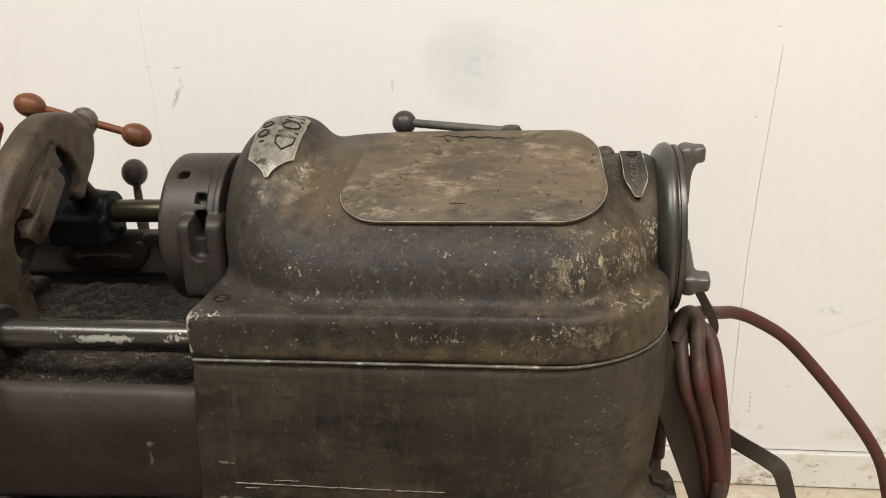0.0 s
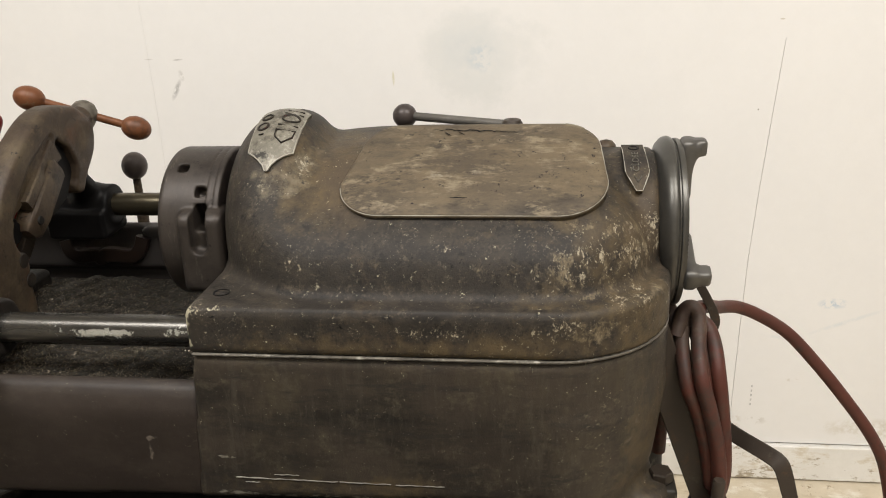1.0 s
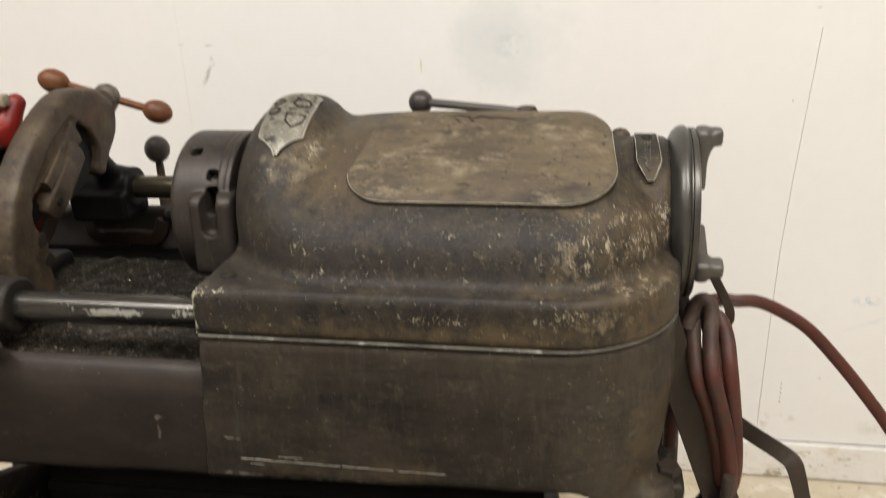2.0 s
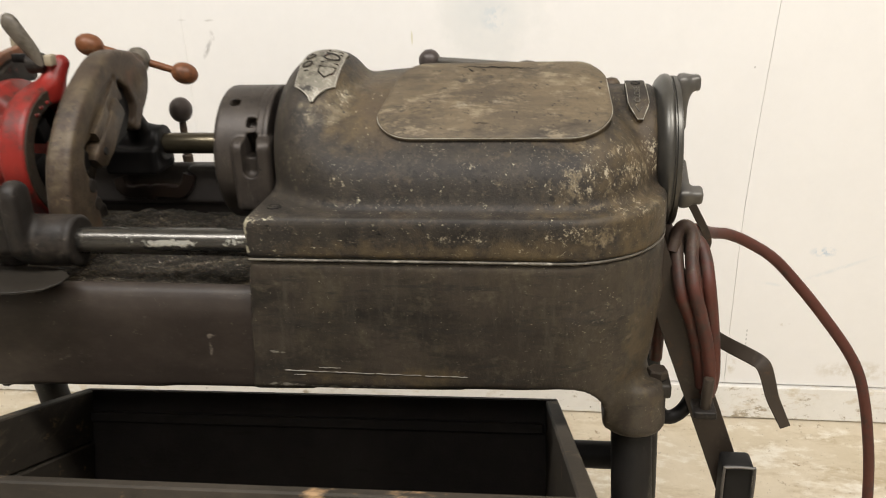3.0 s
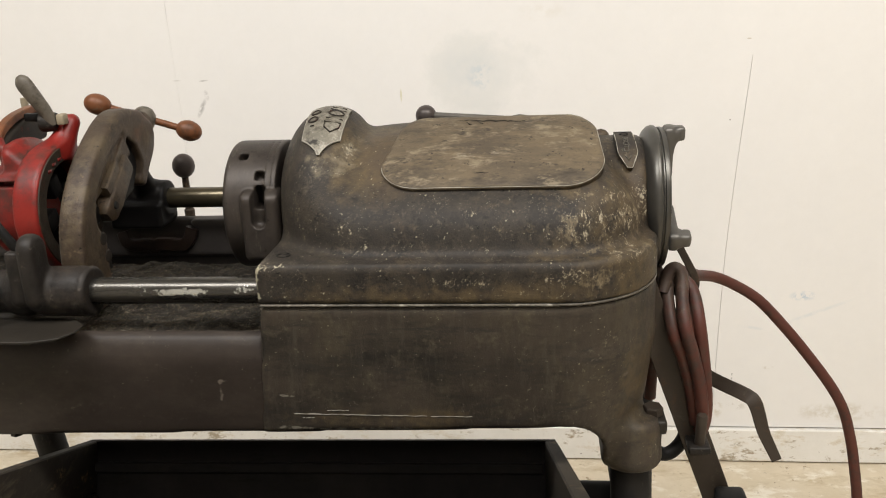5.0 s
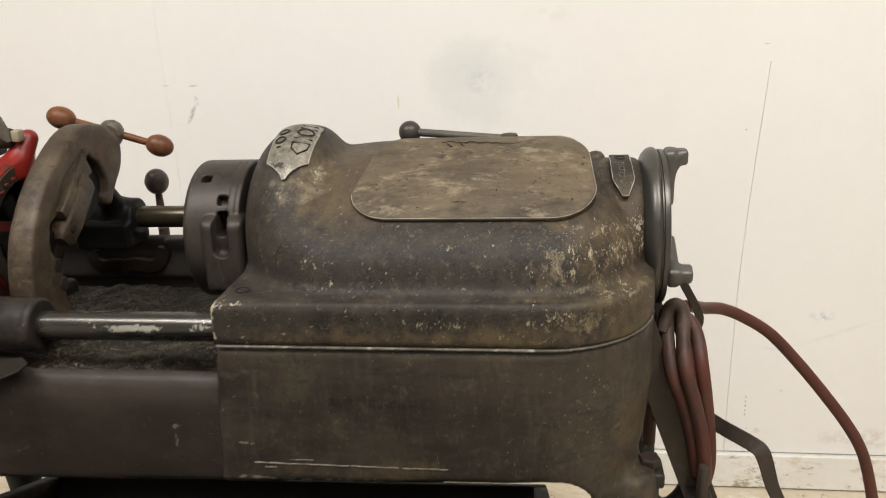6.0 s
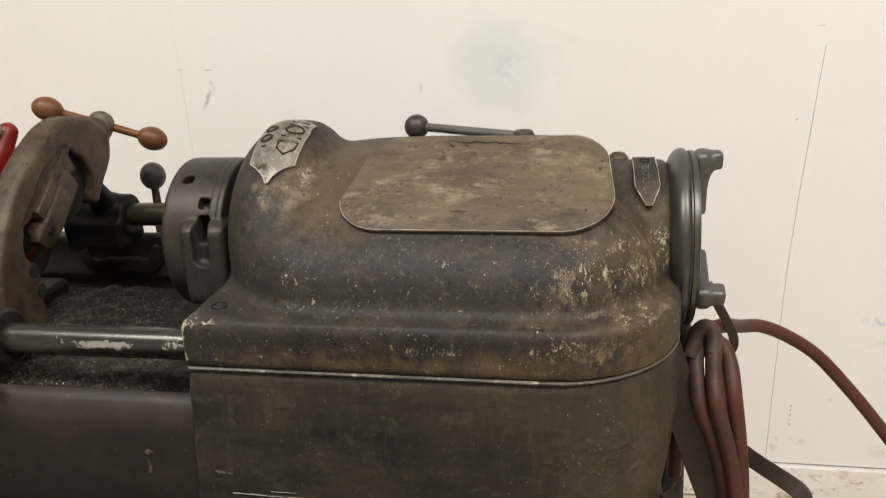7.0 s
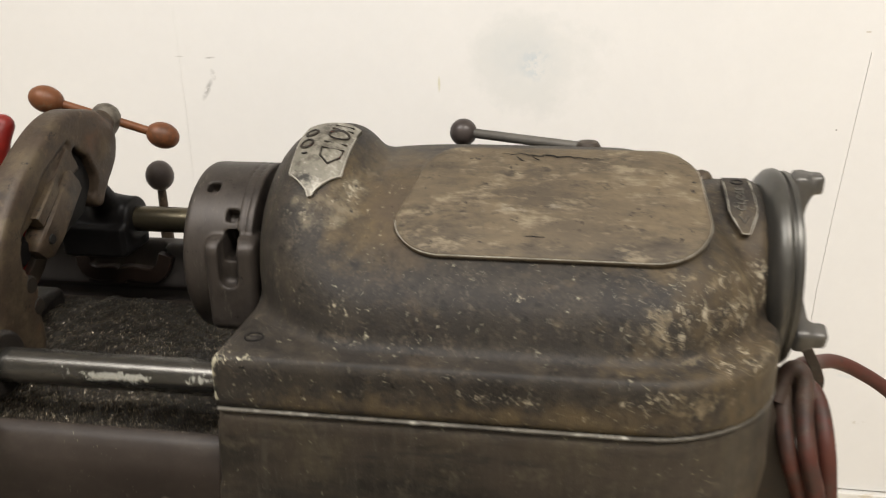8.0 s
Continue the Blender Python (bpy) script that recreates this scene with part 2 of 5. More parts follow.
M_THROW = material("brown_grey_lever", (0.085, 0.073, 0.057), (0.14, 0.122, 0.097), 0.5, 0.1, 90, 25, 0.25, layers=[((0.03, 0.024, 0.017), 60, 0.5, 0.62, [], 0)])
M_TANBLOCK = material("pale_tan_steel", (0.2, 0.165, 0.11), (0.3, 0.255, 0.18), 0.5, 0.1, 90, 25, 0.15)
M_LEG = material("worn_leg_paint", (0.006, 0.0056, 0.0053), (0.0135, 0.012, 0.0105), 0.5, 0.0, 90, 25, 0.2, spec=0.2, layers=[((0.06, 0.053, 0.042), 70, 0.55, 0.61, [], (1, 1, 0.6))])
M_RAIL = material("grey_black_rail_paint", (0.029, 0.0252, 0.023), (0.047, 0.041, 0.0372), 0.5, 0.0, 80, 14, 0.2, spec=0.22)
M_TIP = material("yellow_green_paint", (0.2, 0.17, 0.03), (0.32, 0.28, 0.08), 0.5, 0.0, 120, 40, 0.1)
M_DARK = material("oily_black_iron", (0.0055, 0.0052, 0.0052), (0.012, 0.011, 0.01), 0.5, 0.0, 50, 10, 0.12, spec=0.15)
M_IRON = material("dark_grey_iron", (0.0125, 0.0104, 0.0088), (0.021, 0.0172, 0.0144), 0.52, 0.2, 90, 24, 0.4, layers=[((0.034, 0.0265, 0.0205), 70, 0.51, 0.63, [], 0), ((0.0055, 0.0047, 0.0042), 60, 0.51, 0.62, [], 0), ((0.075, 0.064, 0.052), 220, 0.58, 0.63, [], 0)])
M_STRAP = material("flat_bar_steel", (0.029, 0.0218, 0.0162), (0.045, 0.0335, 0.024), 0.5, 0.1, 40, 9, 0.15, layers=[(RUST, 40, 0.57, 0.66, [], 0.6), ((0.0612, 0.051, 0.0374), 90, 0.56, 0.64, [], 0)])
M_RED = material("red_enamel", (0.135, 0.0085, 0.0068), (0.215, 0.0165, 0.011), 0.42, 0.0, 30, 12, 0.15, layers=[((0.085, 0.012, 0.0095), 40, 0.38, 0.5, [((-0.6, 0.98, 0.94), (0.055, 0.14, 0.13))], 0), ((0.035, 0.018, 0.013), 70, 0.5, 0.64, [], 0), ((0.028, 0.02, 0.0155), 50, 0.34, 0.5, [((-0.556, 1.0, 1.01), (0.009, 0.1, 0.03)), ((-0.552, 1.0, 0.84), (0.03, 0.1, 0.04))], 0)])
M_ORANGE = material("rust_orange_knob", (0.1, 0.036, 0.014), (0.175, 0.066, 0.026), 0.45, 0.1, 90, 30, 0.2, layers=[((0.045, 0.026, 0.017), 45, 0.5, 0.62, [], 0.5), ((0.15, 0.095, 0.055), 150, 0.56, 0.64, [], 0.5)])
M_KNOB = material("dark_brown_knob", (0.0378, 0.03024, 0.02808), (0.0648, 0.05184, 0.04536), 0.38, 0.2, 60, 20, 0.1)
M_BRASSY = material("oily_bar_steel", (0.07, 0.0595, 0.0385), (0.133, 0.112, 0.077), 0.3, 0.85, 60, 14, 0.06, stretch=(0.4, 1, 1))
M_CORD = material("red_rubber_cord", (0.061, 0.0178, 0.012), (0.09, 0.0285, 0.019), 0.55, 0.0, 60, 10, 0.1, layers=[((0.055, 0.037, 0.027), 42, 0.4, 0.52, [((0.31, 0.95, 0.8), (0.05, 0.12, 0.24))], 0.6), ((0.085, 0.062, 0.046), 130, 0.53, 0.62, [((0.318, 0.95, 0.78), (0.07, 0.12, 0.24))], 0), ((0.04, 0.024, 0.019), 40, 0.5, 0.6, [], 0.6)])
M_EMBLEM = material("worn_silver_emblem", (0.11, 0.1, 0.079), (0.22, 0.203, 0.163), 0.5, 0.2, 75, 30, 0.2, layers=[((0.05, 0.042, 0.031), 60, 0.49, 0.58, [], 0), ((0.3, 0.28, 0.235), 130, 0.53, 0.6, [], 0), ((0.03, 0.027, 0.022), 120, 0.46, 0.53, [((-0.14, 0.91, 1.02), (0.03, 0.03, 0.03))], 0)])
# own tone for the back and bottom boards, split off to darken the inside
M_BOX = material("dark_box_inside", (0.02, 0.0175, 0.0165), (0.036, 0.0315, 0.0285), 0.65, 0.0, 30, 6, 0.3, spec=0.12, layers=[((0.017, 0.0138, 0.0102), 40, 0.56, 0.66, [], (0.2, 1, 1))])
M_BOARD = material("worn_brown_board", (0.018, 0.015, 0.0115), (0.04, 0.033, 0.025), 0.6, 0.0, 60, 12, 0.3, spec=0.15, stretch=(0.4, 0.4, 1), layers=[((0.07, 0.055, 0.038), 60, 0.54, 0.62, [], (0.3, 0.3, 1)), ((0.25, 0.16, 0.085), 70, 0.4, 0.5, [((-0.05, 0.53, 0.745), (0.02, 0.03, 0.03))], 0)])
M_SHAVE = material("steel_shavings", (0.042, 0.0345, 0.0255), (0.18, 0.15, 0.11), 0.3, 0.8, 300, 40, 0.0)
# brighter copy of the shavings' steel, so that glints are partly in the colour
M_GLINT = material("bright_chips_for_glints", (0.2, 0.168, 0.125), (0.42, 0.365, 0.28), 0.35, 0.7, 300, 40, 0.0)
M_BED = material("oily_chip_bed", (0.0095, 0.008, 0.0062), (0.022, 0.0185, 0.014), 0.45, 0.3, 300, 40, 0.6, 500)


# ---- mesh tools ----
def finish(me, mat, smooth=True):
    me.materials.append(mat)
    if smooth:
        me.polygons.foreach_set("use_smooth", [True] * len(me.polygons))
    me.update()
    return me


def part(name, me, mat, parent, label="", smooth=True, kind="", category="", group=""):
    """Links a mesh (or bmesh) as one object under a thing or a part."""
    if isinstance(me, bmesh.types.BMesh):
        data = bpy.data.meshes.new(name)
        me.normal_update()
        me.to_mesh(data)
        me.free()
        me = data
    if not me.materials:
        finish(me, mat, smooth)
    ob = new(name, me)
    ob.parent = parent
    return tagged(ob, label, category, group, kind)


def thing(name, label, category, at=(0, 0, 0), group=""):
    ob = new(name)
    ob.empty_display_size = 0.05
    tagged(ob, label, category, group)
    return ob


def from_lists(name, verts, faces):
    me = bpy.data.meshes.new(name)
    me.from_pydata(verts, [], faces)
    return me


def box(x0, x1, y0, y1, z0, z1, bevel=0.0, seg=2):
    bm = bmesh.new()
    bmesh.ops.create_cube(bm, size=1)
    bmesh.ops.scale(bm, vec=(x1 - x0, y1 - y0, z1 - z0), verts=bm.verts)
    bmesh.ops.translate(bm, vec=((x0 + x1) / 2, (y0 + y1) / 2, (z0 + z1) / 2), verts=bm.verts)
    if bevel:
        bmesh.ops.bevel(bm, geom=bm.edges[:], offset=bevel, segments=seg, profile=0.5, affect="EDGES")
    return bm


def revolve(profile, origin, axis, seg=48):
    """Turns (along, radius) pairs round an axis through origin."""
    axis = Vector(axis).normalized()
    u = axis.orthogonal().normalized()
    v = axis.cross(u)
    o = Vector(origin)
    verts, faces = [], []
    for a, r in profile:
        for i in range(seg):
            t = 2 * math.pi * i / seg
            verts.append(tuple(o + axis * a + (u * math.cos(t) + v * math.sin(t)) * max(r, 1e-5)))
    for k in range(len(profile) - 1):
        for i in range(seg):
            j = (i + 1) % seg
            faces.append((k * seg + i, k * seg + j, (k + 1) * seg + j, (k + 1) * seg + i))
    faces.append(tuple(range(seg))[::-1])
    faces.append(tuple((len(profile) - 1) * seg + i for i in range(seg)))
    bm = bmesh.new()
    me = from_lists("turned", verts, faces)
    bm.from_mesh(me)
    bpy.data.meshes.remove(me)
    bmesh.ops.recalc_face_normals(bm, faces=bm.faces[:])
    for e in bm.edges:
        if len(e.link_faces) == 2 and e.calc_face_angle() > 0.6:
            e.smooth = False
    return bm


def annulus(profile, origin, axis, seg=48):
    """A closed profile of (along, radius) pairs turned into a ring."""
    bm = revolve(list(profile) + [profile[0]], origin, axis, seg)
    big = [f for f in bm.faces if len(f.verts) == seg]
    bmesh.ops.delete(bm, geom=big, context="FACES_ONLY")
    bmesh.ops.remove_doubles(bm, verts=bm.verts[:], dist=1e-6)
    bmesh.ops.recalc_face_normals(bm, faces=bm.faces[:])
    return bm


def ball_profile(r, stretch=1.0, n=14):
    return [(-r * stretch * math.cos(math.pi * i / n), r * math.sin(math.pi * i / n)) for i in range(n + 1)]


def spline(points, n=10):
    p = [Vector(q) for q in points]
    p = [2 * p[0] - p[1]] + p + [2 * p[-1] - p[-2]]
    out = []
    for i in range(1, len(p) - 2):
        for k in range(n):
            t = k / n
            out.append(0.5 * (2 * p[i] + (p[i + 1] - p[i - 1]) * t + (2 * p[i - 1] - 5 * p[i] + 4 * p[i + 1] - p[i + 2]) * t * t + (3 * p[i] - p[i - 1] - 3 * p[i + 1] + p[i + 2]) * t ** 3))
    out.append(p[-2])
    return out


def sweep(path, section, up=(0, 0, 1), scales=None):
    """Sweeps a closed section of (side, up) pairs along a path."""
    path = [Vector(p) for p in path]
    n, m = len(path), len(section)
    up = Vector(up)
    verts, faces = [], []
    side = None
    for i, p in enumerate(path):
        d = (path[min(i + 1, n - 1)] - path[max(i - 1, 0)]).normalized()
        if side is None:
            side = d.cross(up).normalized()
        side = (side - d * side.dot(d)).normalized()
        top = side.cross(d)
        s = scales[i] if scales else 1.0
        verts += [tuple(p + side * a * s + top * b * s) for a, b in section]
    for i in range(n - 1):
        for k in range(m):
            j = (k + 1) % m
            faces.append((i * m + k, i * m + j, (i + 1) * m + j, (i + 1) * m + k))
    faces += [tuple(range(m))[::-1], tuple((n - 1) * m + k for k in range(m))]
    bm = bmesh.new()
    me = from_lists("swept", verts, faces)
    bm.from_mesh(me)
    bpy.data.meshes.remove(me)
    bmesh.ops.recalc_face_normals(bm, faces=bm.faces[:])
    for e in bm.edges:
        if len(e.link_faces) == 2 and e.calc_face_angle() > 0.7:
            e.smooth = False
    return bm


def round_section(r, n=14):
    return [(r * math.cos(2 * math.pi * i / n), r * math.sin(2 * math.pi * i / n)) for i in range(n)]


def bar_section(w, h):
    c = min(w, h) * 0.12
    return [(-w / 2 + c, -h / 2), (w / 2 - c, -h / 2), (w / 2, -h / 2 + c), (w / 2, h / 2 - c), (w / 2 - c, h / 2), (-w / 2 + c, h / 2), (-w / 2, h / 2 - c), (-w / 2, -h / 2 + c)]


def tube(points, r, n=10, seg=14, up=(0, 0, 1)):
    return sweep(spline(points, n), round_section(r, seg), up)


# Castings are solids blended from simple ones: distance functions, meshed on a grid.
def smin(a, b, k):
    h = np.clip(0.5 + 0.5 * (b - a) / k, 0, 1)
    return b + (a - b) * h - k * h * (1 - h)


def smax(a, b, k):
    return -smin(-a, -b, k)


def d_box(p, c, half, r=0.0):
    q = [np.abs(p[i] - c[i]) - half[i] + r for i in range(3)]
    out = np.sqrt(sum(np.maximum(v, 0) ** 2 for v in q))
    return out + np.minimum(np.maximum(np.maximum(q[0], q[1]), q[2]), 0) - r


def d_capsule(p, a, b, ra, rb=None):
    rb = ra if rb is None else rb
    d = [b[i] - a[i] for i in range(3)]
    l2 = sum(v * v for v in d)
    t = np.clip(sum((p[i] - a[i]) * d[i] for i in range(3)) / l2, 0, 1)
    return np.sqrt(sum((p[i] - a[i] - t * d[i]) ** 2 for i in range(3))) - (ra + (rb - ra) * t)


def d_cyl(p, a, b, r, edge=0.003):
    """A cylinder from a to b with rounded rims."""
    d = np.array(b, float) - np.array(a, float)
    length = np.linalg.norm(d)
    d /= length
    t = sum((p[i] - a[i]) * d[i] for i in range(3))
    rad = np.sqrt(np.maximum(sum((p[i] - a[i]) ** 2 for i in range(3)) - t * t, 0))
    q0, q1 = rad - r + edge, np.abs(t - length / 2) - length / 2 + edge
    return np.sqrt(np.maximum(q0, 0) ** 2 + np.maximum(q1, 0) ** 2) + np.minimum(np.maximum(q0, q1), 0) - edge


def plan(p, x0, x1, y0, y1, left, right):
    """Distance in plan from a rectangle with its own corner radii at the left and right ends."""
    cx, cy = (x0 + x1) / 2, (y0 + y1) / 2
    r = np.where(p[0] > cx, right, left)
    qx, qy = np.abs(p[0] - cx) - (x1 - x0) / 2 + r, np.abs(p[1] - cy) - (y1 - y0) / 2 + r
    return np.sqrt(np.maximum(qx, 0) ** 2 + np.maximum(qy, 0) ** 2) + np.minimum(np.maximum(qx, qy), 0) - r


def slab(d2, z, z0, z1, edge):
    """A plan outline raised from z0 to z1, with rounded rims."""
    q0, q1 = d2 + edge, np.abs(z - (z0 + z1) / 2) - (z1 - z0) / 2 + edge
    return np.sqrt(np.maximum(q0, 0) ** 2 + np.maximum(q1, 0) ** 2) + np.minimum(np.maximum(q0, q1), 0) - edge


def casting(name, f, lo, hi, step):
    """The skin of f < 0, by surface nets."""
    ax = [np.arange(lo[i], hi[i] + step, step) for i in range(3)]
    g = np.meshgrid(*ax, indexing="ij")
    v = f(g)
    s = v < 0
    n = v.shape
    cells = tuple(k - 1 for k in n)
    acc = np.zeros(cells + (3,))
    cnt = np.zeros(cells)
    offs = [(0, 0), (0, 1), (1, 0), (1, 1)]
    for a in range(3):
        b, c = (a + 1) % 3, (a + 2) % 3
        for ob, oc in offs:
            i0, i1 = [slice(None)] * 3, [slice(None)] * 3
            for d, o in ((b, ob), (c, oc)):
                i0[d] = i1[d] = slice(o, o + cells[d])
            i0[a], i1[a] = slice(0, cells[a]), slice(1, cells[a] + 1)
            v0, v1 = v[tuple(i0)], v[tuple(i1)]
            cross = (v0 < 0) != (v1 < 0)
            t = np.where(cross, v0 / np.where(cross, v0 - v1, 1), 0)
            pos = np.stack([g[d][tuple(i0)] for d in range(3)], -1)
            pos[..., a] += t * step
            acc += pos * cross[..., None]
            cnt += cross
    on = cnt > 0
    idx = -np.ones(cells, int)
    idx[on] = np.arange(on.sum())
    verts = acc[on] / cnt[on][:, None]
    faces = []
    for a in range(3):
        b, c = (a + 1) % 3, (a + 2) % 3
        i0, i1 = [slice(1, k - 1) for k in n], [slice(1, k - 1) for k in n]
        i0[a], i1[a] = slice(0, n[a] - 1), slice(1, n[a])
        s0, s1 = s[tuple(i0)], s[tuple(i1)]
        where = np.argwhere(s0 != s1)
        if not len(where):
            continue
        flip = s0[tuple(where.T)]
        base = where.copy()
        base[:, b] += 1
        base[:, c] += 1
        quad = []
        for ob, oc in ((-1, -1), (0, -1), (0, 0), (-1, 0)):
            q = base.copy()
            q[:, b] += ob
            q[:, c] += oc
            quad.append(idx[tuple(q.T)])
        quad = np.stack(quad, 1)
        quad[~flip] = quad[~flip][:, ::-1]
        faces.append(quad)
    me = from_lists(name, verts.tolist(), np.concatenate(faces).tolist())
    return me


# ---- room ----
FLOOR, WALL = 0.012, 1.838


def wall_material():
    mat = material("painted_wall", (0.785, 0.77, 0.75), (0.825, 0.81, 0.79), 0.55, 0, 30, 1.6, 0.08, 60, rough_var=0.1)
    nt = mat.node_tree
    b = nt.nodes["Principled BSDF"]
    geo = nt.nodes.new("ShaderNodeNewGeometry")
    co = geo.outputs["Position"]
    colour = b.inputs["Base Color"].links[0].from_socket

    def stain(c, centre, radii, scale, low, high, strength=1.0, soft=0.5, turn=0.0, ragged=0.0):
        nonlocal colour
        shape = spot(nt, co, (centre[0], WALL, centre[1]), (radii[0], 0.2, radii[1]), soft, turn, ragged)
        f = maths(nt, "MULTIPLY", shape, ramp(nt, noise_of(nt, co, scale, 6, 0.6, (1, 1, 1), (centre[0], 0, centre[1])), [(low, 0.0), (high, strength)]))
        colour = mixed(nt, f, colour, c)

    stain((0.72, 0.72, 0.7), (0.02, 0.99), (0.17, 0.13), 6, 0.1, 0.5, 0.7, 0.25, 8, 0.7)
    stain((0.62, 0.65, 0.66), (0.0, 1.0), (0.1, 0.09), 12, 0.35, 0.6, 0.6, 0.8, 0, 0.5)
    stain((0.5, 0.58, 0.64), (0.019, 0.994), (0.035, 0.035), 40, 0.5, 0.6, 0.6, 0.8)
    stain((0.5, 0.58, 0.66), (0.767, 0.457), (0.035, 0.014), 70, 0.45, 0.55, 0.85, 0.8)
    stain((0.6, 0.66, 0.7), (0.8, 0.415), (0.12, 0.007), 40, 0.4, 0.55, 0.4, 0.8, -22, 0.3)
    stain((0.6, 0.66, 0.7), (0.66, 0.375), (0.05, 0.006), 40, 0.4, 0.55, 0.35, 0.8, 10, 0.3)
    stain((0.28, 0.27, 0.26), (-0.643, 0.938), (0.032, 0.0075), 60, 0.36, 0.48, 0.9, 0.9, -62, 0.25)
    stain((0.42, 0.4, 0.38), (-0.628, 0.968), (0.015, 0.0075), 60, 0.36, 0.5, 0.7, 0.9, -100, 0.25)
    stain((0.34, 0.32, 0.3), (-0.631, 1.002), (0.013, 0.0025), 60, 0.3, 0.45, 0.8, 0.9, -4)
    stain((0.5, 0.48, 0.44), (-0.696, 1.004), (0.012, 0.002), 60, 0.3, 0.5, 0.6, 0.9)
    stain((0.3, 0.28, 0.26), (0.574, 0.88), (0.0022, 0.0022), 20, 0.1, 0.3, 0.9)
    stain((0.3, 0.28, 0.26), (-1.151, 1.068), (0.003, 0.0022), 20, 0.1, 0.3, 0.9)
    stain((0.55, 0.5, 0.42), (0.604, 1.056), (0.006, 0.002), 20, 0.1, 0.3, 0.8)
    stain((0.5, 0.46, 0.4), (0.63, 0.165), (0.03, 0.014), 60, 0.5, 0.58, 0.6, 0.8)
    stain((0.55, 0.5, 0.42), (0.7, 0.27), (0.02, 0.005), 60, 0.45, 0.55, 0.6, 0.8)
    stain((0.66, 0.61, 0.53), (0.16, 1.13), (0.07, 0.025), 30, 0.45, 0.65, 0.35, 0.9)
    stain((0.55, 0.49, 0.38), (0.88, 0.15), (0.12, 0.03), 28, 0.5, 0.62, 0.45)
    stain((0.52, 0.45, 0.33), (0.588, 0.16), (0.012, 0.03), 40, 0.42, 0.6, 0.7)
    stain((0.6, 0.56, 0.36), (-0.166, 0.955), (0.003, 0.018), 50, 0.3, 0.45, 0.6)
    stain((0.6, 0.54, 0.46), (-0.1, 0.1), (0.7, 0.05), 14, 0.52, 0.66, 0.5)
    nt.links.new(colour, b.inputs["Base Color"])
    return mat


M_WALL = wall_material()
M_TRIM = material("scuffed_white_trim", (0.74, 0.72, 0.67), (0.83, 0.81, 0.77), 0.5, 0, 60, 6, 0.25, layers=[((0.62, 0.55, 0.43), 26, 0.53, 0.62, [], (0.5, 1, 1)), ((0.4, 0.34, 0.25), 60, 0.56, 0.61, [], (0.5, 1, 1)), ((0.16, 0.13, 0.1), 150, 0.61, 0.64, [], (0.5, 1, 1))])
M_FLOOR = material("worn_cream_floor", (0.58, 0.5, 0.37), (0.7, 0.62, 0.49), 0.5, 0, 40, 5, 0.25, layers=[((0.46, 0.37, 0.24), 18, 0.5, 0.62, [], (0.4, 1, 1)), ((0.78, 0.73, 0.63), 22, 0.52, 0.6, [], (0.6, 1, 1)), ((0.3, 0.22, 0.13), 70, 0.58, 0.63, [], 0), ((0.12, 0.09, 0.06), 160, 0.61, 0.635, [], 0)])
M_CEIL = material("matt_white_ceiling", (0.75, 0.74, 0.7), (0.8, 0.79, 0.76), 0.8, 0, 30, 2, 0.05)
M_FADED = material("faded_print", (0.42, 0.41, 0.4), (0.66, 0.65, 0.63), 0.6, 0, 200, 60, 0)
M_GAP = material("dark_joint", (0.08, 0.07, 0.055), (0.25, 0.22, 0.18), 0.8, 0, 40, 8, 0)


def setting(name, bm, mat, label):
    return part(name, bm, mat, None, label, False, "structure")


setting("floor", box(-3.5, 3.5, -3.0, 2.2, FLOOR - 0.08, FLOOR), M_FLOOR, "worn cream floor with dark specks and stains")
setting("ceiling", box(-3.5, 3.5, -3.0, 2.2, 2.7, 2.78), M_CEIL, "plain white ceiling")
setting("wall_west", box(-3.5, -3.4, -3.0, 1.9, FLOOR, 2.7), M_CEIL, "plain white painted wall")
setting("wall_east", box(3.4, 3.5, -3.0, 1.9, FLOOR, 2.7), M_CEIL, "plain white painted wall")
setting("wall_south", box(-3.4, 3.4, -3.0, -2.9, FLOOR, 2.7), M_CEIL, "plain white painted wall")
wall = setting("wall_north", box(-3.4, 3.4, WALL + 0.012, WALL + 0.12, FLOOR, 2.7), M_GAP, "cream painted panelled wall with scuffs and a blue patch")
# painted boards with hairline joints between them; the long joint leans
def panel(points):
    bm = bmesh.new()
    front = [bm.verts.new((x, WALL, z)) for x, z in points]
    back = [bm.verts.new((x, WALL + 0.012, z)) for x, z in points]
    bm.faces.new(front)
    bm.faces.new(back[::-1])
    for i in range(len(points)):
        j = (i + 1) % len(points)
        bm.faces.new((front[j], front[i], back[i], back[j]))
    bmesh.ops.recalc_face_normals(bm, faces=bm.faces[:])
    return part("panel", bm, M_WALL, wall, smooth=False)


LOW, CUT = FLOOR + 0.0955, 1.02
JOINT = [(0.5735, LOW), (0.575, 0.24), (0.578, 0.42), (0.5815, 0.56), (0.591, 0.72), (0.6015, 0.86), (0.614, CUT)]
panel([(-3.4, LOW), (-0.6957, LOW), (-0.6953, 0.93), (-0.7003, 1.17), (-0.71, 1.7), (-0.73, 2.7), (-3.4, 2.7)])
panel([(-0.6953, LOW)] + [(x - 0.0004, z) for x, z in JOINT] + [(-0.6969, CUT), (-0.6949, 0.93)])
panel([(3.4, LOW), (3.4, CUT)] + [(x + 0.0004, z) for x, z in reversed(JOINT)])
panel([(-0.6969, CUT), (3.4, CUT), (3.4, 2.7), (-0.7296, 2.7), (-0.7096, 1.7), (-0.6999, 1.17)])
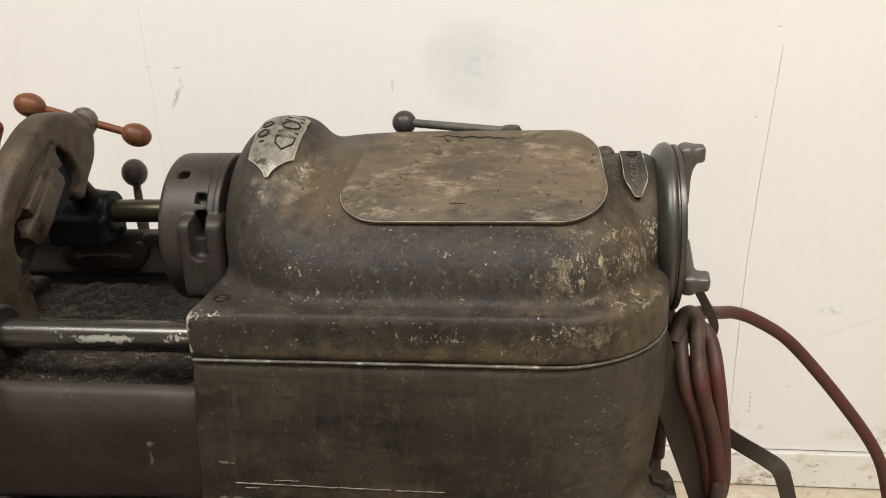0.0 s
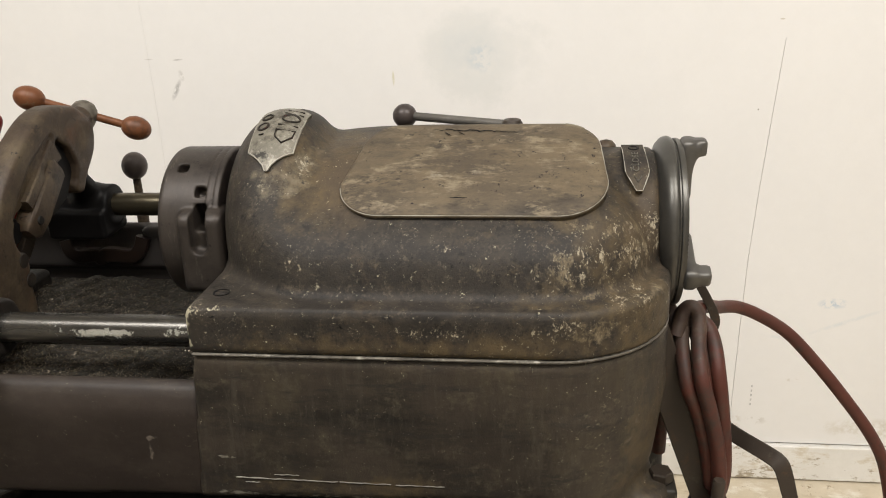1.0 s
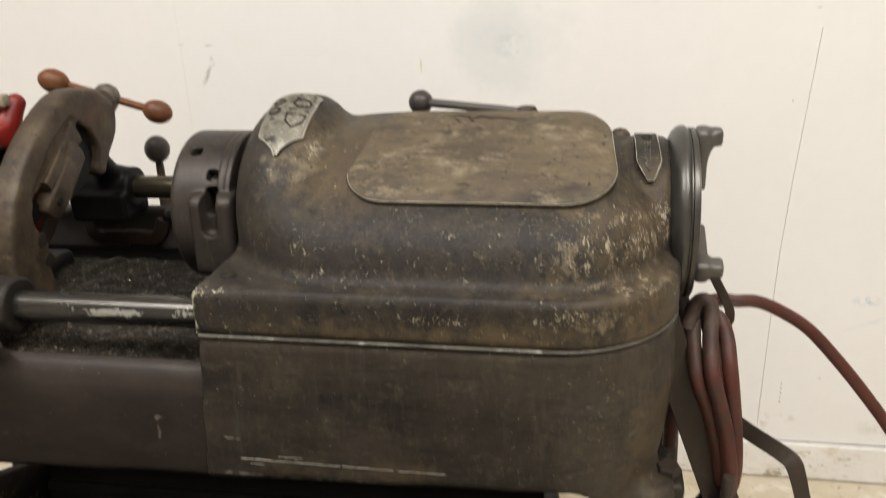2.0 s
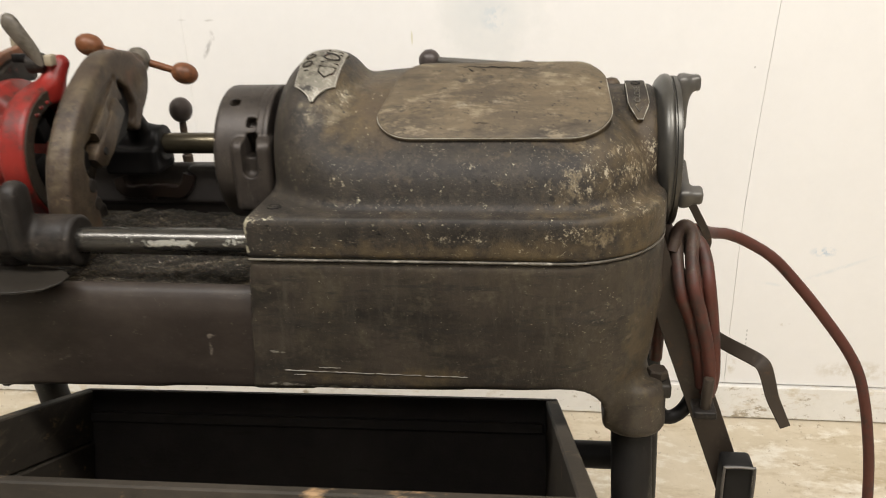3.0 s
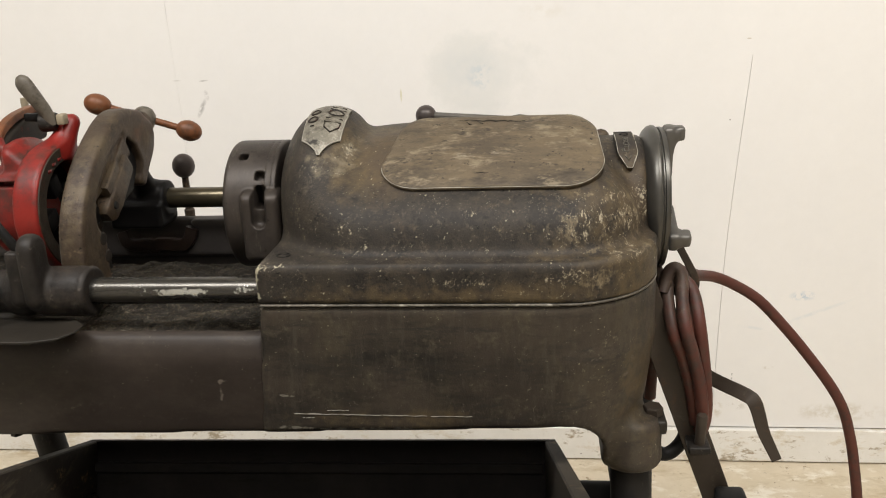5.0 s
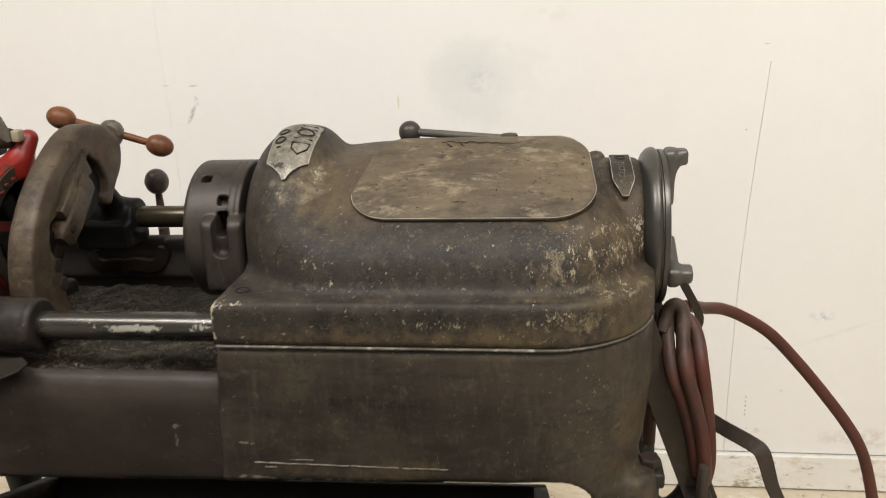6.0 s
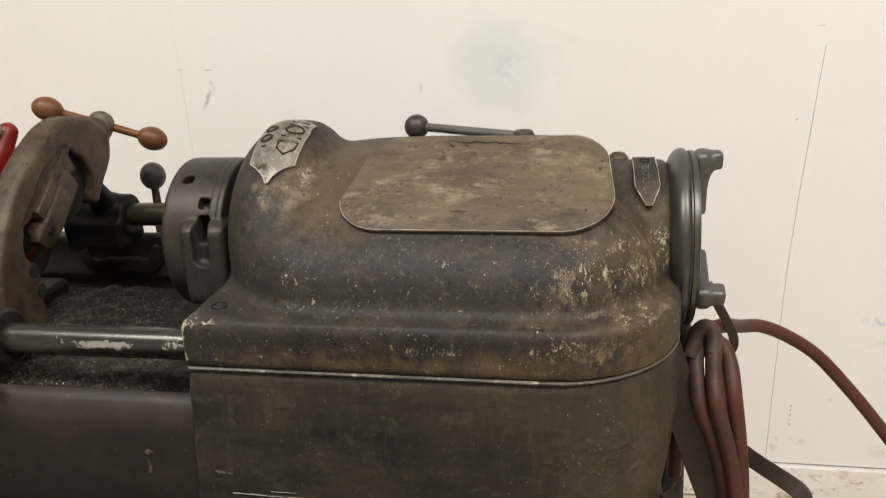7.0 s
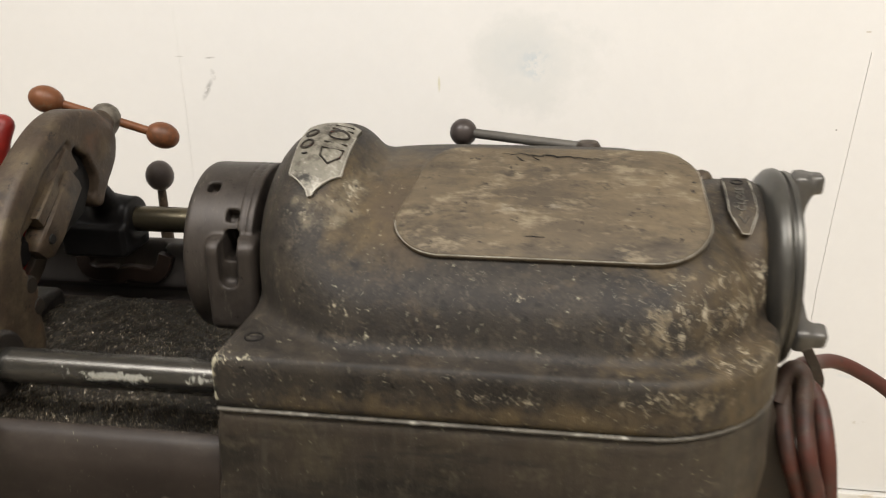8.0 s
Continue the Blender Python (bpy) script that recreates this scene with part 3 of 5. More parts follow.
trim = setting("baseboard", box(-3.4, 3.4, WALL - 0.012, WALL + 0.0119, FLOOR + 0.004, FLOOR + 0.0915, 0.002, 2), M_TRIM, "scuffed white painted baseboard with chipped edges")

for k in range(5):
    part("faded_mark", box(0.614, 0.6172, WALL - 0.0003, WALL + 0.0006, 0.249 - 0.0115 * k, 0.2545 - 0.0115 * k), M_FADED, wall, "tiny faded printed mark", False)

# ---- machine ----
AY, AZ = 1.0, 0.922       # the spindle's axis
machine = thing("pipe_threading_machine", "old grey-painted pipe threading machine with worn chipped paint on pipe legs", "machine")


def f_cover(p):
    x, y, z = p
    rx = np.abs(x - 0.045) / 0.231
    q = (np.abs(y - AY) / 0.188) ** 2.5 + (np.maximum(z - 0.855, 0) / 0.17) ** 2.5 + rx ** 6
    body = (np.maximum(q, 1e-6) ** (1 / 2.5) - 1) * 0.16
    rad = np.sqrt((y - AY) ** 2 + (z - AZ) ** 2)
    body = smax(body, (y - 0.86) * -0.453 + (z - 0.972) * 0.891, 0.02)      # the seat of the lid
    body = smax(body, (x - 0.0) * -0.14 + (z - 1.03) * 0.99, 0.014)      # falls towards the dome
    body = smax(body, (rad - 0.138 + (x - 0.255) * 0.89) * 0.747, 0.035)    # narrows towards the neck
    body = smax(body, (x - 0.186) * 0.66 + (z - 1.02) * 0.75, 0.03)         # and drops behind the lid
    body = smax(body, (x + 0.185) * -0.618 + np.abs(y - AY) * 0.786 - 0.125 * 0.786, 0.03)  # cut back over the corner ledge
    dome = ((np.abs(x + 0.128) / np.where(x > -0.128, 0.053, 0.074)) ** 2.4 + (rad / 0.129) ** 2.4) ** (1 / 2.4)
    dome = (dome - 1) * 0.09
    neck = d_cyl(p, (0.1, AY, AZ), (0.2745, AY, AZ), 0.083, 0.011)
    out = smin(smin(body, dome, 0.013), neck, 0.016)
    flange = slab(plan(p, -0.19, 0.2845, 0.79, 1.21, 0.004, 0.125), z, 0.84, 0.902, 0.008)
    out = smin(out, flange, 0.013)
    return np.maximum(out, 0.8537 - z)


cover = part("housing_cover", casting("housing_cover", f_cover, (-0.215, 0.76, 0.846), (0.31, 1.24, 1.075), 0.0042), M_COVER, machine, "cast housing cover in chipped grey paint")


def underside(x):
    """Height of the lower edge of base and tray, which drops a little towards the tray."""
    return 0.693 + (x - 0.16) * 0.028


def f_base(p):
    x, y, z = p
    lean = np.where(x < 0, x + (0.852 - z) * 0.08, x)      # the tray end leans outwards
    d2 = plan((lean, y, z), -0.189, 0.284, 0.79, 1.21, 0.002, 0.125)
    d2 = d2 + np.clip((x - 0.12) / 0.12, 0, 1) * np.maximum(0.78 - z, 0) * 0.12      # draws in above the foot
    body = smax(slab(d2, z, 0.66, 0.851, 0.004), underside(x) - z, 0.004)
    foot = slab(d2 + np.maximum(0.66 - z, 0) * 0.3, z, 0.61, 0.8, 0.02)
    foot = smax(foot, 0.168 - x, 0.004)
    arch = np.where(z > 0.642, np.sqrt((x - 0.166) ** 2 + (z - 0.642) ** 2), np.abs(x - 0.166)) - 0.05
    foot = smax(foot, 0.07 - np.abs(y - AY), 0.02)
    out = smin(body, foot, 0.006)
    for side in (-1, 1):
        socket = d_cyl(p, (0.257, AY + side * 0.137, 0.604), (0.252, AY + side * 0.13, 0.67), 0.037, 0.012)
        out = smin(out, socket, 0.018)
    return smax(out, -arch, 0.006)


base = part("base", casting("base", f_base, (-0.21, 0.765, 0.585), (0.31, 1.235, 0.865), 0.005), M_BASE, machine, "dark painted cast base with a white scratch")


def outline(x0, x1, y0, y1, r, z, n=14):
    """The plan outline from the front left corner along the front and round the right end."""
    pts = [(x0, y0, z)]
    for i in range(12):
        pts.append((x0 + (x1 - r - x0) * (i + 1) / 12, y0, z))
    for i in range(1, n + 1):
        t = math.pi / 2 * i / n
        pts.append((x1 - r + r * math.sin(t), y0 + r - r * math.cos(t), z))
    for i in range(1, n + 1):
        t = math.pi / 2 * i / n
        pts.append((x1 - r + r * math.cos(t), y1 - r + r * math.sin(t), z))
    pts.append((x0, y1, z))
    return pts


part("bead", sweep(outline(-0.187, 0.284, 0.7893, 1.211, 0.125, 0.8525), [(-0.003, -0.0011), (0.0003, -0.0011), (0.0007, -0.0006), (0.0007, 0.0006), (0.0003, 0.001), (-0.003, 0.001)]), M_BEAD, base, "thin worn bright joint edge")
rng = random.Random(21)
for x0, x1, z0, z1, w in ((-0.16, -0.112, 0.7116, 0.7109, 0.0013), (-0.114, -0.052, 0.7111, 0.7104, 0.0009), (-0.05, 0.003, 0.7104, 0.7099, 0.001), (0.008, 0.058, 0.7099, 0.7094, 0.0008), (-0.118, -0.092, 0.7166, 0.7163, 0.0008), (-0.15, -0.135, 0.7062, 0.706, 0.0007)):
    n = 12
    line = [(x0 + (x1 - x0) * i / n, 0.7897, z0 + (z1 - z0) * i / n + rng.uniform(-0.0004, 0.0004)) for i in range(n + 1)]
    part("scratch", sweep(line, [(-0.0006, -w / 2), (0.0006, -w / 2), (0.0006, w / 2), (-0.0006, w / 2)], (0, 0, 1), [rng.uniform(0.35, 1.1) for i in range(n + 1)]), M_BARE, base, "white scratch in the paint", False)

# lid: a flat plate with round corners on the sloped front of the cover
LT, LN = Vector((0, 0.891, 0.453)), Vector((0, -0.453, 0.891))


def lid_outline(shrink=0.0):
    """Plate outline in the lid's plane: (along, up the slope)."""
    pts = []
    hx, h = 0.135 - shrink, 0.14 - 2 * shrink
    for cx, cy, a0, r in ((hx, 0, -90, 0.05), (hx - 0.005, h, 0, 0.042), (-hx + 0.014, h, 90, 0.04), (-hx, 0, 180, 0.045)):
        r = max(0.008, r - shrink)
        sx = 1 if a0 in (-90, 0) else -1
        sy = 1 if a0 in (0, 90) else -1
        for i in range(13):
            t = math.radians(a0 + 90 * i / 12)
            pts.append((cx - sx * r + r * math.cos(t), shrink + cy - sy * r + r * math.sin(t)))
    return pts


def on_lid(u, v, h):
    return tuple(Vector((0.083 + u, 0.8575, 0.9725)) + LT * v + LN * h)


def lid_mesh():
    rings = [(0.0, -0.0005), (0.0, 0.0015), (0.0015, 0.003), (0.006, 0.0042), (0.016, 0.006), (0.03, 0.0075), (0.05, 0.0085)]
    verts, faces = [], []
    for inset, h in rings:
        verts += [on_lid(u, v, h) for u, v in lid_outline(inset)]
    n = len(lid_outline())
    for k in range(len(rings) - 1):
        for i in range(n):
            j = (i + 1) % n
            faces.append((k * n + i, k * n + j, (k + 1) * n + j, (k + 1) * n + i))
    faces.append(tuple((len(rings) - 1) * n + i for i in range(n)))
    return from_lists("lid", verts, faces)


lid = part("lid", lid_mesh(), M_LID, machine, "tan grimy lid plate with bright worn rim and shade coloured along its lower edge")
seat = lid_outline(0.0006)
part("lid_seat", from_lists("lid_seat", [on_lid(u, v, h) for h in (-0.014, 0.0) for u, v in seat], [(i, (i + 1) % len(seat), len(seat) + (i + 1) % len(seat), len(seat) + i) for i in range(len(seat))]), M_COVER, cover, "raised seat of the lid")
edge = [Vector(on_lid(u, v, 0.002)) for u, v in lid_outline(0.0004)]
part("worn_rim", sweep(edge[40:52] + edge[:17], round_section(0.00065, 6), LN, [0.7 + 0.5 * noise.noise((i * 0.9, 2.0, 1.0)) for i in range(29)]), M_BARE, lid, "bright worn edge of the lid")
part("worn_rim", sweep(edge[20:25], round_section(0.0007, 6), LN), M_BARE, lid, "bright worn edge of the lid")
rng = random.Random(4)
def crack_line(u0, v0, u1, v1, n, wide):
    """A jagged dark crack that thins out at both ends."""
    pts = [on_lid(u0 + (u1 - u0) * i / n, v0 + (v1 - v0) * i / n + rng.uniform(-0.0013, 0.0013), 0.0077) for i in range(n + 1)]
    part("crack", sweep(pts, bar_section(wide, 0.0008), LN, [0.25 + 0.9 * math.sin(math.pi * i / n) * rng.uniform(0.5, 1.0) for i in range(n + 1)]), M_DARK, lid, "dark crack in the grime")


crack_line(-0.047, 0.125, 0.042, 0.12, 34, 0.0013)
crack_line(-0.034, 0.122, -0.026, 0.113, 7, 0.0011)
crack_line(-0.02, 0.121, -0.012, 0.117, 6, 0.0009)
part("gouge", sweep([on_lid(-0.02, 0.021, 0.0066), on_lid(-0.013, 0.0215, 0.0066), on_lid(-0.007, 0.0208, 0.0066), on_lid(-0.003, 0.0212, 0.0066)], bar_section(0.0011, 0.0008), LN, [0.4, 1, 0.8, 0.3]), M_DARK, lid, "small dark gouge")

# the emblem over the dome
def on_dome(u, a, h):
    """u along the axis from the dome's crown, a the angle forward from the top."""
    k = (1 - (abs(u) / (0.053 if u > 0 else 0.074)) ** 2.4) ** (1 / 2.4)
    r = 0.129 * k + h
    return (-0.128 + u, AY - r * math.sin(a), AZ + r * math.cos(a))


EU, EA = -0.003, 0.835


def shield(f):
    """Half width of the shield from its top to its tip."""
    if f < 0.77:
        return 0.0262 - 0.0028 * f
    g = (f - 0.77) / 0.23
    return 0.0228 * max(0.0, 1 - g) ** 1.5 + 0.0012


def emblem_mesh():
    verts, faces = [], []
    rows = 22
    cols = 14
    for layer, h in enumerate((0.0035, -0.004)):
        for i in range(rows + 1):
            a = 0.02 + EA * i / rows
            f = i / rows
            w = shield(f)
            for j in range(cols + 1):
                u = EU + w * (2 * j / cols - 1)
                verts.append(on_dome(u, a, h))
    n = (rows + 1) * (cols + 1)
    for layer in range(2):
        for i in range(rows):
            for j in range(cols):
                q = [layer * n + i * (cols + 1) + j, layer * n + i * (cols + 1) + j + 1, layer * n + (i + 1) * (cols + 1) + j + 1, layer * n + (i + 1) * (cols + 1) + j]
                faces.append(tuple(q if layer else q[::-1]))
    rim = [i * (cols + 1) for i in range(rows + 1)] + [rows * (cols + 1) + j for j in range(1, cols + 1)] + [i * (cols + 1) + cols for i in range(rows - 1, -1, -1)]
    for k in range(len(rim) - 1):
        faces.append((rim[k], rim[k + 1], n + rim[k + 1], n + rim[k]))
    return from_lists("emblem", verts, faces)


emblem = part("emblem", emblem_mesh(), M_EMBLEM, machine, "worn silver shield emblem with raised marks")


def mark(points, name="mark"):
    return part(name, sweep([on_dome(u * 1.22 + 0.002, a * 1.08 + 0.02, 0.0042) for u, a in points], [(-0.0013, -0.0006), (0.0013, -0.0006), (0.0011, 0.0006), (-0.0011, 0.0006)], (0, 0, 1)), M_GRIME, emblem)


def ring_points(u, a, ru, ra, n=14):
    return [(u + ru * math.cos(2 * math.pi * i / n), a + ra * math.sin(2 * math.pi * i / n)) for i in range(n + 1)]


for pts in (ring_points(-0.0165, 0.33, 0.0048, 0.045), ring_points(-0.0165, 0.19, 0.0048, 0.045), [(-0.003, 0.38), (0.0135, 0.38), (0.0125, 0.46), (0.005, 0.53), (-0.0025, 0.46), (-0.003, 0.38)], ring_points(0.006, 0.22, 0.0075, 0.055),
            [(-0.003, 0.315), (0.0145, 0.315)], [(-0.002, 0.13), (0.0145, 0.13)], [(-0.001, 0.08), (0.0135, 0.06)], [(-0.0175, 0.43), (-0.0135, 0.43)]):
    mark(pts)
levels = [0.0, 0.2, 0.4, 0.6, 0.72, 0.77, 0.79, 0.83, 0.88, 0.94, 1.0]
verge = [on_dome(EU - shield(f), 0.02 + EA * f, 0.0028) for f in levels[1:]] + [on_dome(EU + shield(f), 0.02 + EA * f, 0.0028) for f in reversed(levels[1:])]
part("bright_border", sweep(verge, round_section(0.001, 6)), M_BARE, emblem, "bright worn lower border")

# name tag on the neck
def on_neck(x, a, h):
    r = 0.0845 + h
    return (x, AY - r * math.sin(a), AZ + r * math.cos(a))


def on_tag(side, f, h):
    """side -1 to 1 across the tag, f from its top to its blunt tip; the tip leans aside."""
    w = 0.0112 + 0.0012 * f if f < 0.7 else 0.01204 * (1 - 0.74 * (f - 0.7) / 0.3)
    return on_neck(0.2468 + 0.0045 * f + w * side, 0.14 + 0.76 * f, h)


def tag_mesh():
    verts, faces = [], []
    rows = 16
    for h in (0.007, -0.01):
        for i in range(rows + 1):
            f = i / rows
            for j in range(5):
                verts.append(on_tag(j / 2 - 1, f, h))
    n = (rows + 1) * 5
    for layer in range(2):
        for i in range(rows):
            for j in range(4):
                q = [layer * n + i * 5 + j, layer * n + i * 5 + j + 1, layer * n + (i + 1) * 5 + j + 1, layer * n + (i + 1) * 5 + j]
                faces.append(tuple(q if layer else q[::-1]))
    rim = [i * 5 for i in range(rows + 1)] + [rows * 5 + j for j in range(1, 5)] + [i * 5 + 4 for i in range(rows - 1, -1, -1)] + [3, 2, 1, 0]
    for k in range(len(rim) - 1):
        faces.append((rim[k], rim[k + 1], n + rim[k + 1], n + rim[k]))
    return from_lists("name_tag", verts, faces)


tag = part("name_tag", tag_mesh(), M_COVER, machine, "raised pointed tag with pale worn rim", False)
rim = [on_tag(side, f, 0.0066) for side, f in [(-1, k / 12) for k in range(1, 13)] + [(1, k / 12) for k in range(12, 0, -1)]]
part("worn_rim", sweep(rim, round_section(0.0008, 6), (0, 0, 1), [0.55 + 0.9 * abs(noise.noise((i * 0.7, 5.0, 3.0))) for i in range(24)]), M_BARE, tag, "pale worn rim")
curve = bpy.data.curves.new("letters", "FONT")
curve.body, curve.size, curve.align_x, curve.extrude = "CLOSE", 0.0098, "CENTER", 0.0006
holder = bpy.data.objects.new("letters", curve)
letters = bpy.data.meshes.new_from_object(holder)
bpy.data.objects.remove(holder)
for v in letters.vertices:
    # the word climbs the tag from its point towards the hole
    a, u, h = 0.5 - v.co.x / 0.092, 0.0031 - v.co.y, v.co.z
    v.co = on_neck(0.2487 + u, a, 0.0074 + h)
part("letters", letters, M_PALE, tag, "raised pale word on the tag", False)
part("arrow", sweep([on_neck(0.2465, 0.72, 0.0074), on_neck(0.2503, 0.79, 0.0074), on_neck(0.254, 0.72, 0.0074)], bar_section(0.0013, 0.001)), M_PALE, tag)
part("hole", sweep([on_neck(0.2478 + 0.0048 * math.cos(2 * math.pi * k / 16), 0.235 + 0.042 * math.sin(2 * math.pi * k / 16), 0.0068) for k in range(17)], round_section(0.0012, 8)), M_DARK, tag, "dark ring round the tag hole")

# screw in the ledge
screw = part("screw", revolve([(-0.006, 0.0066), (0.0002, 0.0066), (0.001, 0.0058), (0.001, 0.0)], (-0.165, 0.829, 0.9017), (0, 0, 1), 20), M_COVER, machine, "slotted screw in the ledge")
# slot and ring are dark pieces: shade of the recesses put into colour
part("slot", box(-0.1702, -0.1598, 0.8281, 0.8299, 0.902, 0.903), M_DARK, screw)
part("rim_shadow", annulus([(-0.004, 0.0067), (-0.0008, 0.0069), (-0.0007, 0.0086), (-0.004, 0.0088)], (-0.165, 0.829, 0.9034), (0, 0, 1), 24), M_DARK, screw, "dark ring standing in for the shade round the sunk screw")

# chuck
def f_chuck(p):
    x, y, z = p
    rad = np.sqrt((y - AY) ** 2 + (z - AZ) ** 2)
    c = smax(d_cyl(p, (-0.268, AY, AZ), (-0.17, AY, AZ), 0.087, 0.007), x + 0.197, 0.002)
    c = np.maximum(c, -d_cyl(p, (-0.29, AY, AZ), (-0.24, AY, AZ), 0.03, 0.002))
    for gx, w in ((-0.2045, 0.0006), (-0.2125, 0.0004)):
        c = smax(c, -np.maximum(np.abs(x - gx) - w, 0.0858 - rad), 0.0008)
    lug = smax(d_box(p, (-0.216, 0.924, 0.914), (0.0255, 0.0195, 0.047), 0.009), (z - 0.945) * 0.8 - (y - 0.905) * 0.6 - 0.006, 0.006)
    c = smin(c, lug, 0.0025)
    c = smax(c, -d_box(p, (-0.217, 0.9, 0.942), (0.0092, 0.0185, 0.029), 0.009), 0.0015)
    c = smax(c, -d_box(p, (-0.217, 0.92, 0.95), (0.0072, 0.03, 0.0145), 0.004), 0.002)
    for deg, hx in ((141, -0.219), (120, -0.245), (22, -0.212), (262, -0.219), (322, -0.245)):
        t = math.radians(deg)
        q = ((y - AY) * math.cos(t) + (z - AZ) * math.sin(t), (y - AY) * -math.sin(t) + (z - AZ) * math.cos(t))
        hole = d_box((x, q[0], q[1]), (hx, 0.09, 0), (0.0062, 0.016, 0.0062), 0.0035)
        c = smax(c, -hole, 0.0015)
    return c


chuck = part("chuck", casting("chuck", f_chuck, (-0.275, 0.89, 0.825), (-0.185, 1.1, 1.02), 0.0016), M_STEEL, machine, "dark steel hammer chuck with slotted lugs")
part("spindle", revolve([(-0.2, 0.06), (-0.17, 0.06)], (0, AY, AZ), (1, 0, 0)), M_DARK, chuck, "dark spindle behind the chuck")

# rear centring disc
disc = part("rear_disc", revolve([(0.262, 0.03), (0.268, 0.06), (0.272, 0.078), (0.2762, 0.088), (0.281, 0.0932), (0.286, 0.0948), (0.2892, 0.0942), (0.2912, 0.0925), (0.292, 0.09), (0.2934, 0.09), (0.2942, 0.0922), (0.2975, 0.0924), (0.3, 0.0915), (0.301, 0.086), (0.3, 0.045), (0.297, 0.03)], (0, AY, AZ), (1, 0, 0), 112), M_DISC, machine, "satin grey steel rear centring disc")


def f_jaw(p):
    """An arm that lies on the disc's face, a wedge behind it and a blunt tooth that points outwards."""
    x, y, z = p
    arm = d_box(p, (0.3055, 0, 0.062), (0.0065, 0.0125, 0.033), 0.004)
    tooth = d_box(p, (0.3145, 0.002, 0.0855), (0.0122, 0.0088, 0.0092), 0.004)
    wedge = smax(d_box(p, (0.309, -0.004, 0.066), (0.009, 0.006, 0.024), 0.003), (x - 0.308) * 0.8 - (z - 0.06) * 0.45, 0.004)
    return smin(smin(arm, tooth, 0.005), wedge, 0.005)


jaw_mesh = finish(casting("jaw", f_jaw, (0.295, -0.03, 0.015), (0.34, 0.03, 0.105), 0.0019), M_JAW)
for k in range(2):
    ob = part("jaw", jaw_mesh, M_JAW, disc, "cast grey jaw")
    ob.matrix_basis = pose(0, AY, AZ, 4 + 110 * k, 0, 0)

# shift lever behind the lid
lever = part("shift_lever", tube([(0.115, 1.085, 1.0145), (0.05, 1.11, 1.0155), (-0.02, 1.14, 1.016)], 0.0054, 6, 10), M_LEVER, machine, "steel shift lever")
part("ball", revolve(ball_profile(0.0155), (-0.024, 1.14, 1.016), (-1, 0.2, 0), 24), M_KNOB, lever, "dark brown ball knob")
part("hub", revolve([(-0.04, 0.013), (0.012, 0.013), (0.017, 0.01), (0.019, 0.0)], (0.115, 1.085, 1.004), (0, 0, 1), 24), M_STRAP, lever, "round lever hub")
oiler = part("oil_cap", revolve([(-0.04, 0.006), (-0.012, 0.006), (-0.009, 0.0075), (-0.005, 0.0105), (0.0, 0.0118), (0.005, 0.0105), (0.009, 0.0072), (0.0112, 0.0)], (0.222, 1.02, 1.0), (0, 0, 1), 24), M_CUT, machine, "small round oil cap")

# rods and rails
rod = part("guide_rod", revolve([(-0.8, 0.0155), (-0.8, 0.0165), (-0.18, 0.0165), (-0.18, 0.015)], (0, 0.833, 0.8565), (1, 0, 0), 40), M_ROD, machine, "polished steel front guide rod")
part("rear_rod", revolve([(-0.8, 0.015), (-0.8, 0.016), (-0.18, 0.016), (-0.18, 0.015)], (0, 1.15, 0.8945), (1, 0, 0), 32), M_BRASSY, machine, "oily brown-stained rear guide rod")


def f_rail(p):
    x, y, z = p
    r = d_box(p, (-0.5, 1.1935, 0.818), (0.32, 0.0185, 0.031), 0.005)
    r = smin(r, d_box(p, (-0.5, 1.215, 0.77), (0.32, 0.025, 0.03), 0.006), 0.01)
    pocket = d_box(p, (-0.48, 1.178, 0.832), (0.056, 0.02, 0.018), 0.012)
    return smax(r, -pocket, 0.006)


rail = part("back_rail", casting("back_rail", f_rail, (-0.84, 1.13, 0.73), (-0.16, 1.27, 0.87), 0.005), M_RAIL, machine, "dark cast back rail with an oily pocket")
part("pocket_rim", sweep(spline([(-0.42, 1.172, 0.838), (-0.427, 1.17, 0.82), (-0.44, 1.17, 0.81), (-0.465, 1.17, 0.812), (-0.482, 1.17, 0.811), (-0.488, 1.17, 0.806), (-0.495, 1.17, 0.811), (-0.52, 1.17, 0.81), (-0.534, 1.17, 0.817), (-0.539, 1.172, 0.833)], 6), bar_section(0.02, 0.014), (0, -1, 0)), M_POCKET, rail, "rusty brown scalloped pocket rim")
stem = part("stop_pin", revolve([(0.795, 0.0075), (0.855, 0.0085), (0.857, 0.0065), (0.915, 0.0055)], (-0.444, 1.225, 0), (0, 0, 1), 20), M_CUT, machine, "standing pin with a ball knob")
part("ball", revolve(ball_profile(0.0185, 1.1), (-0.444, 1.225, 0.93), (0, 0, 1), 24), M_KNOB, stem, "dark ball knob")


def f_tray(p):
    x, y, z = p
    front = smax(slab(np.abs(y - 0.8052) - 0.012, z, 0.65, 0.8125, 0.004), underside(x) - z, 0.004)
    front = smax(np.maximum(np.maximum(front, -0.784 - x), x + 0.184 + (0.852 - z) * 0.08), (0.7932 - y) * 0.8 + (z - 0.79) * 0.6, 0.012)
    floor = d_box(p, (-0.49, 1.0, 0.735), (0.302, 0.2, 0.03), 0.004)
    back = d_box(p, (-0.49, 1.21, 0.75), (0.31, 0.01, 0.045), 0.004)
    return smin(smin(front, floor, 0.01), back, 0.01)


tray = part("chip_tray", casting("chip_tray", f_tray, (-0.82, 0.77, 0.655), (-0.16, 1.24, 0.84), 0.005), M_TRAY, machine, "dark painted cast chip tray with rounded lip")
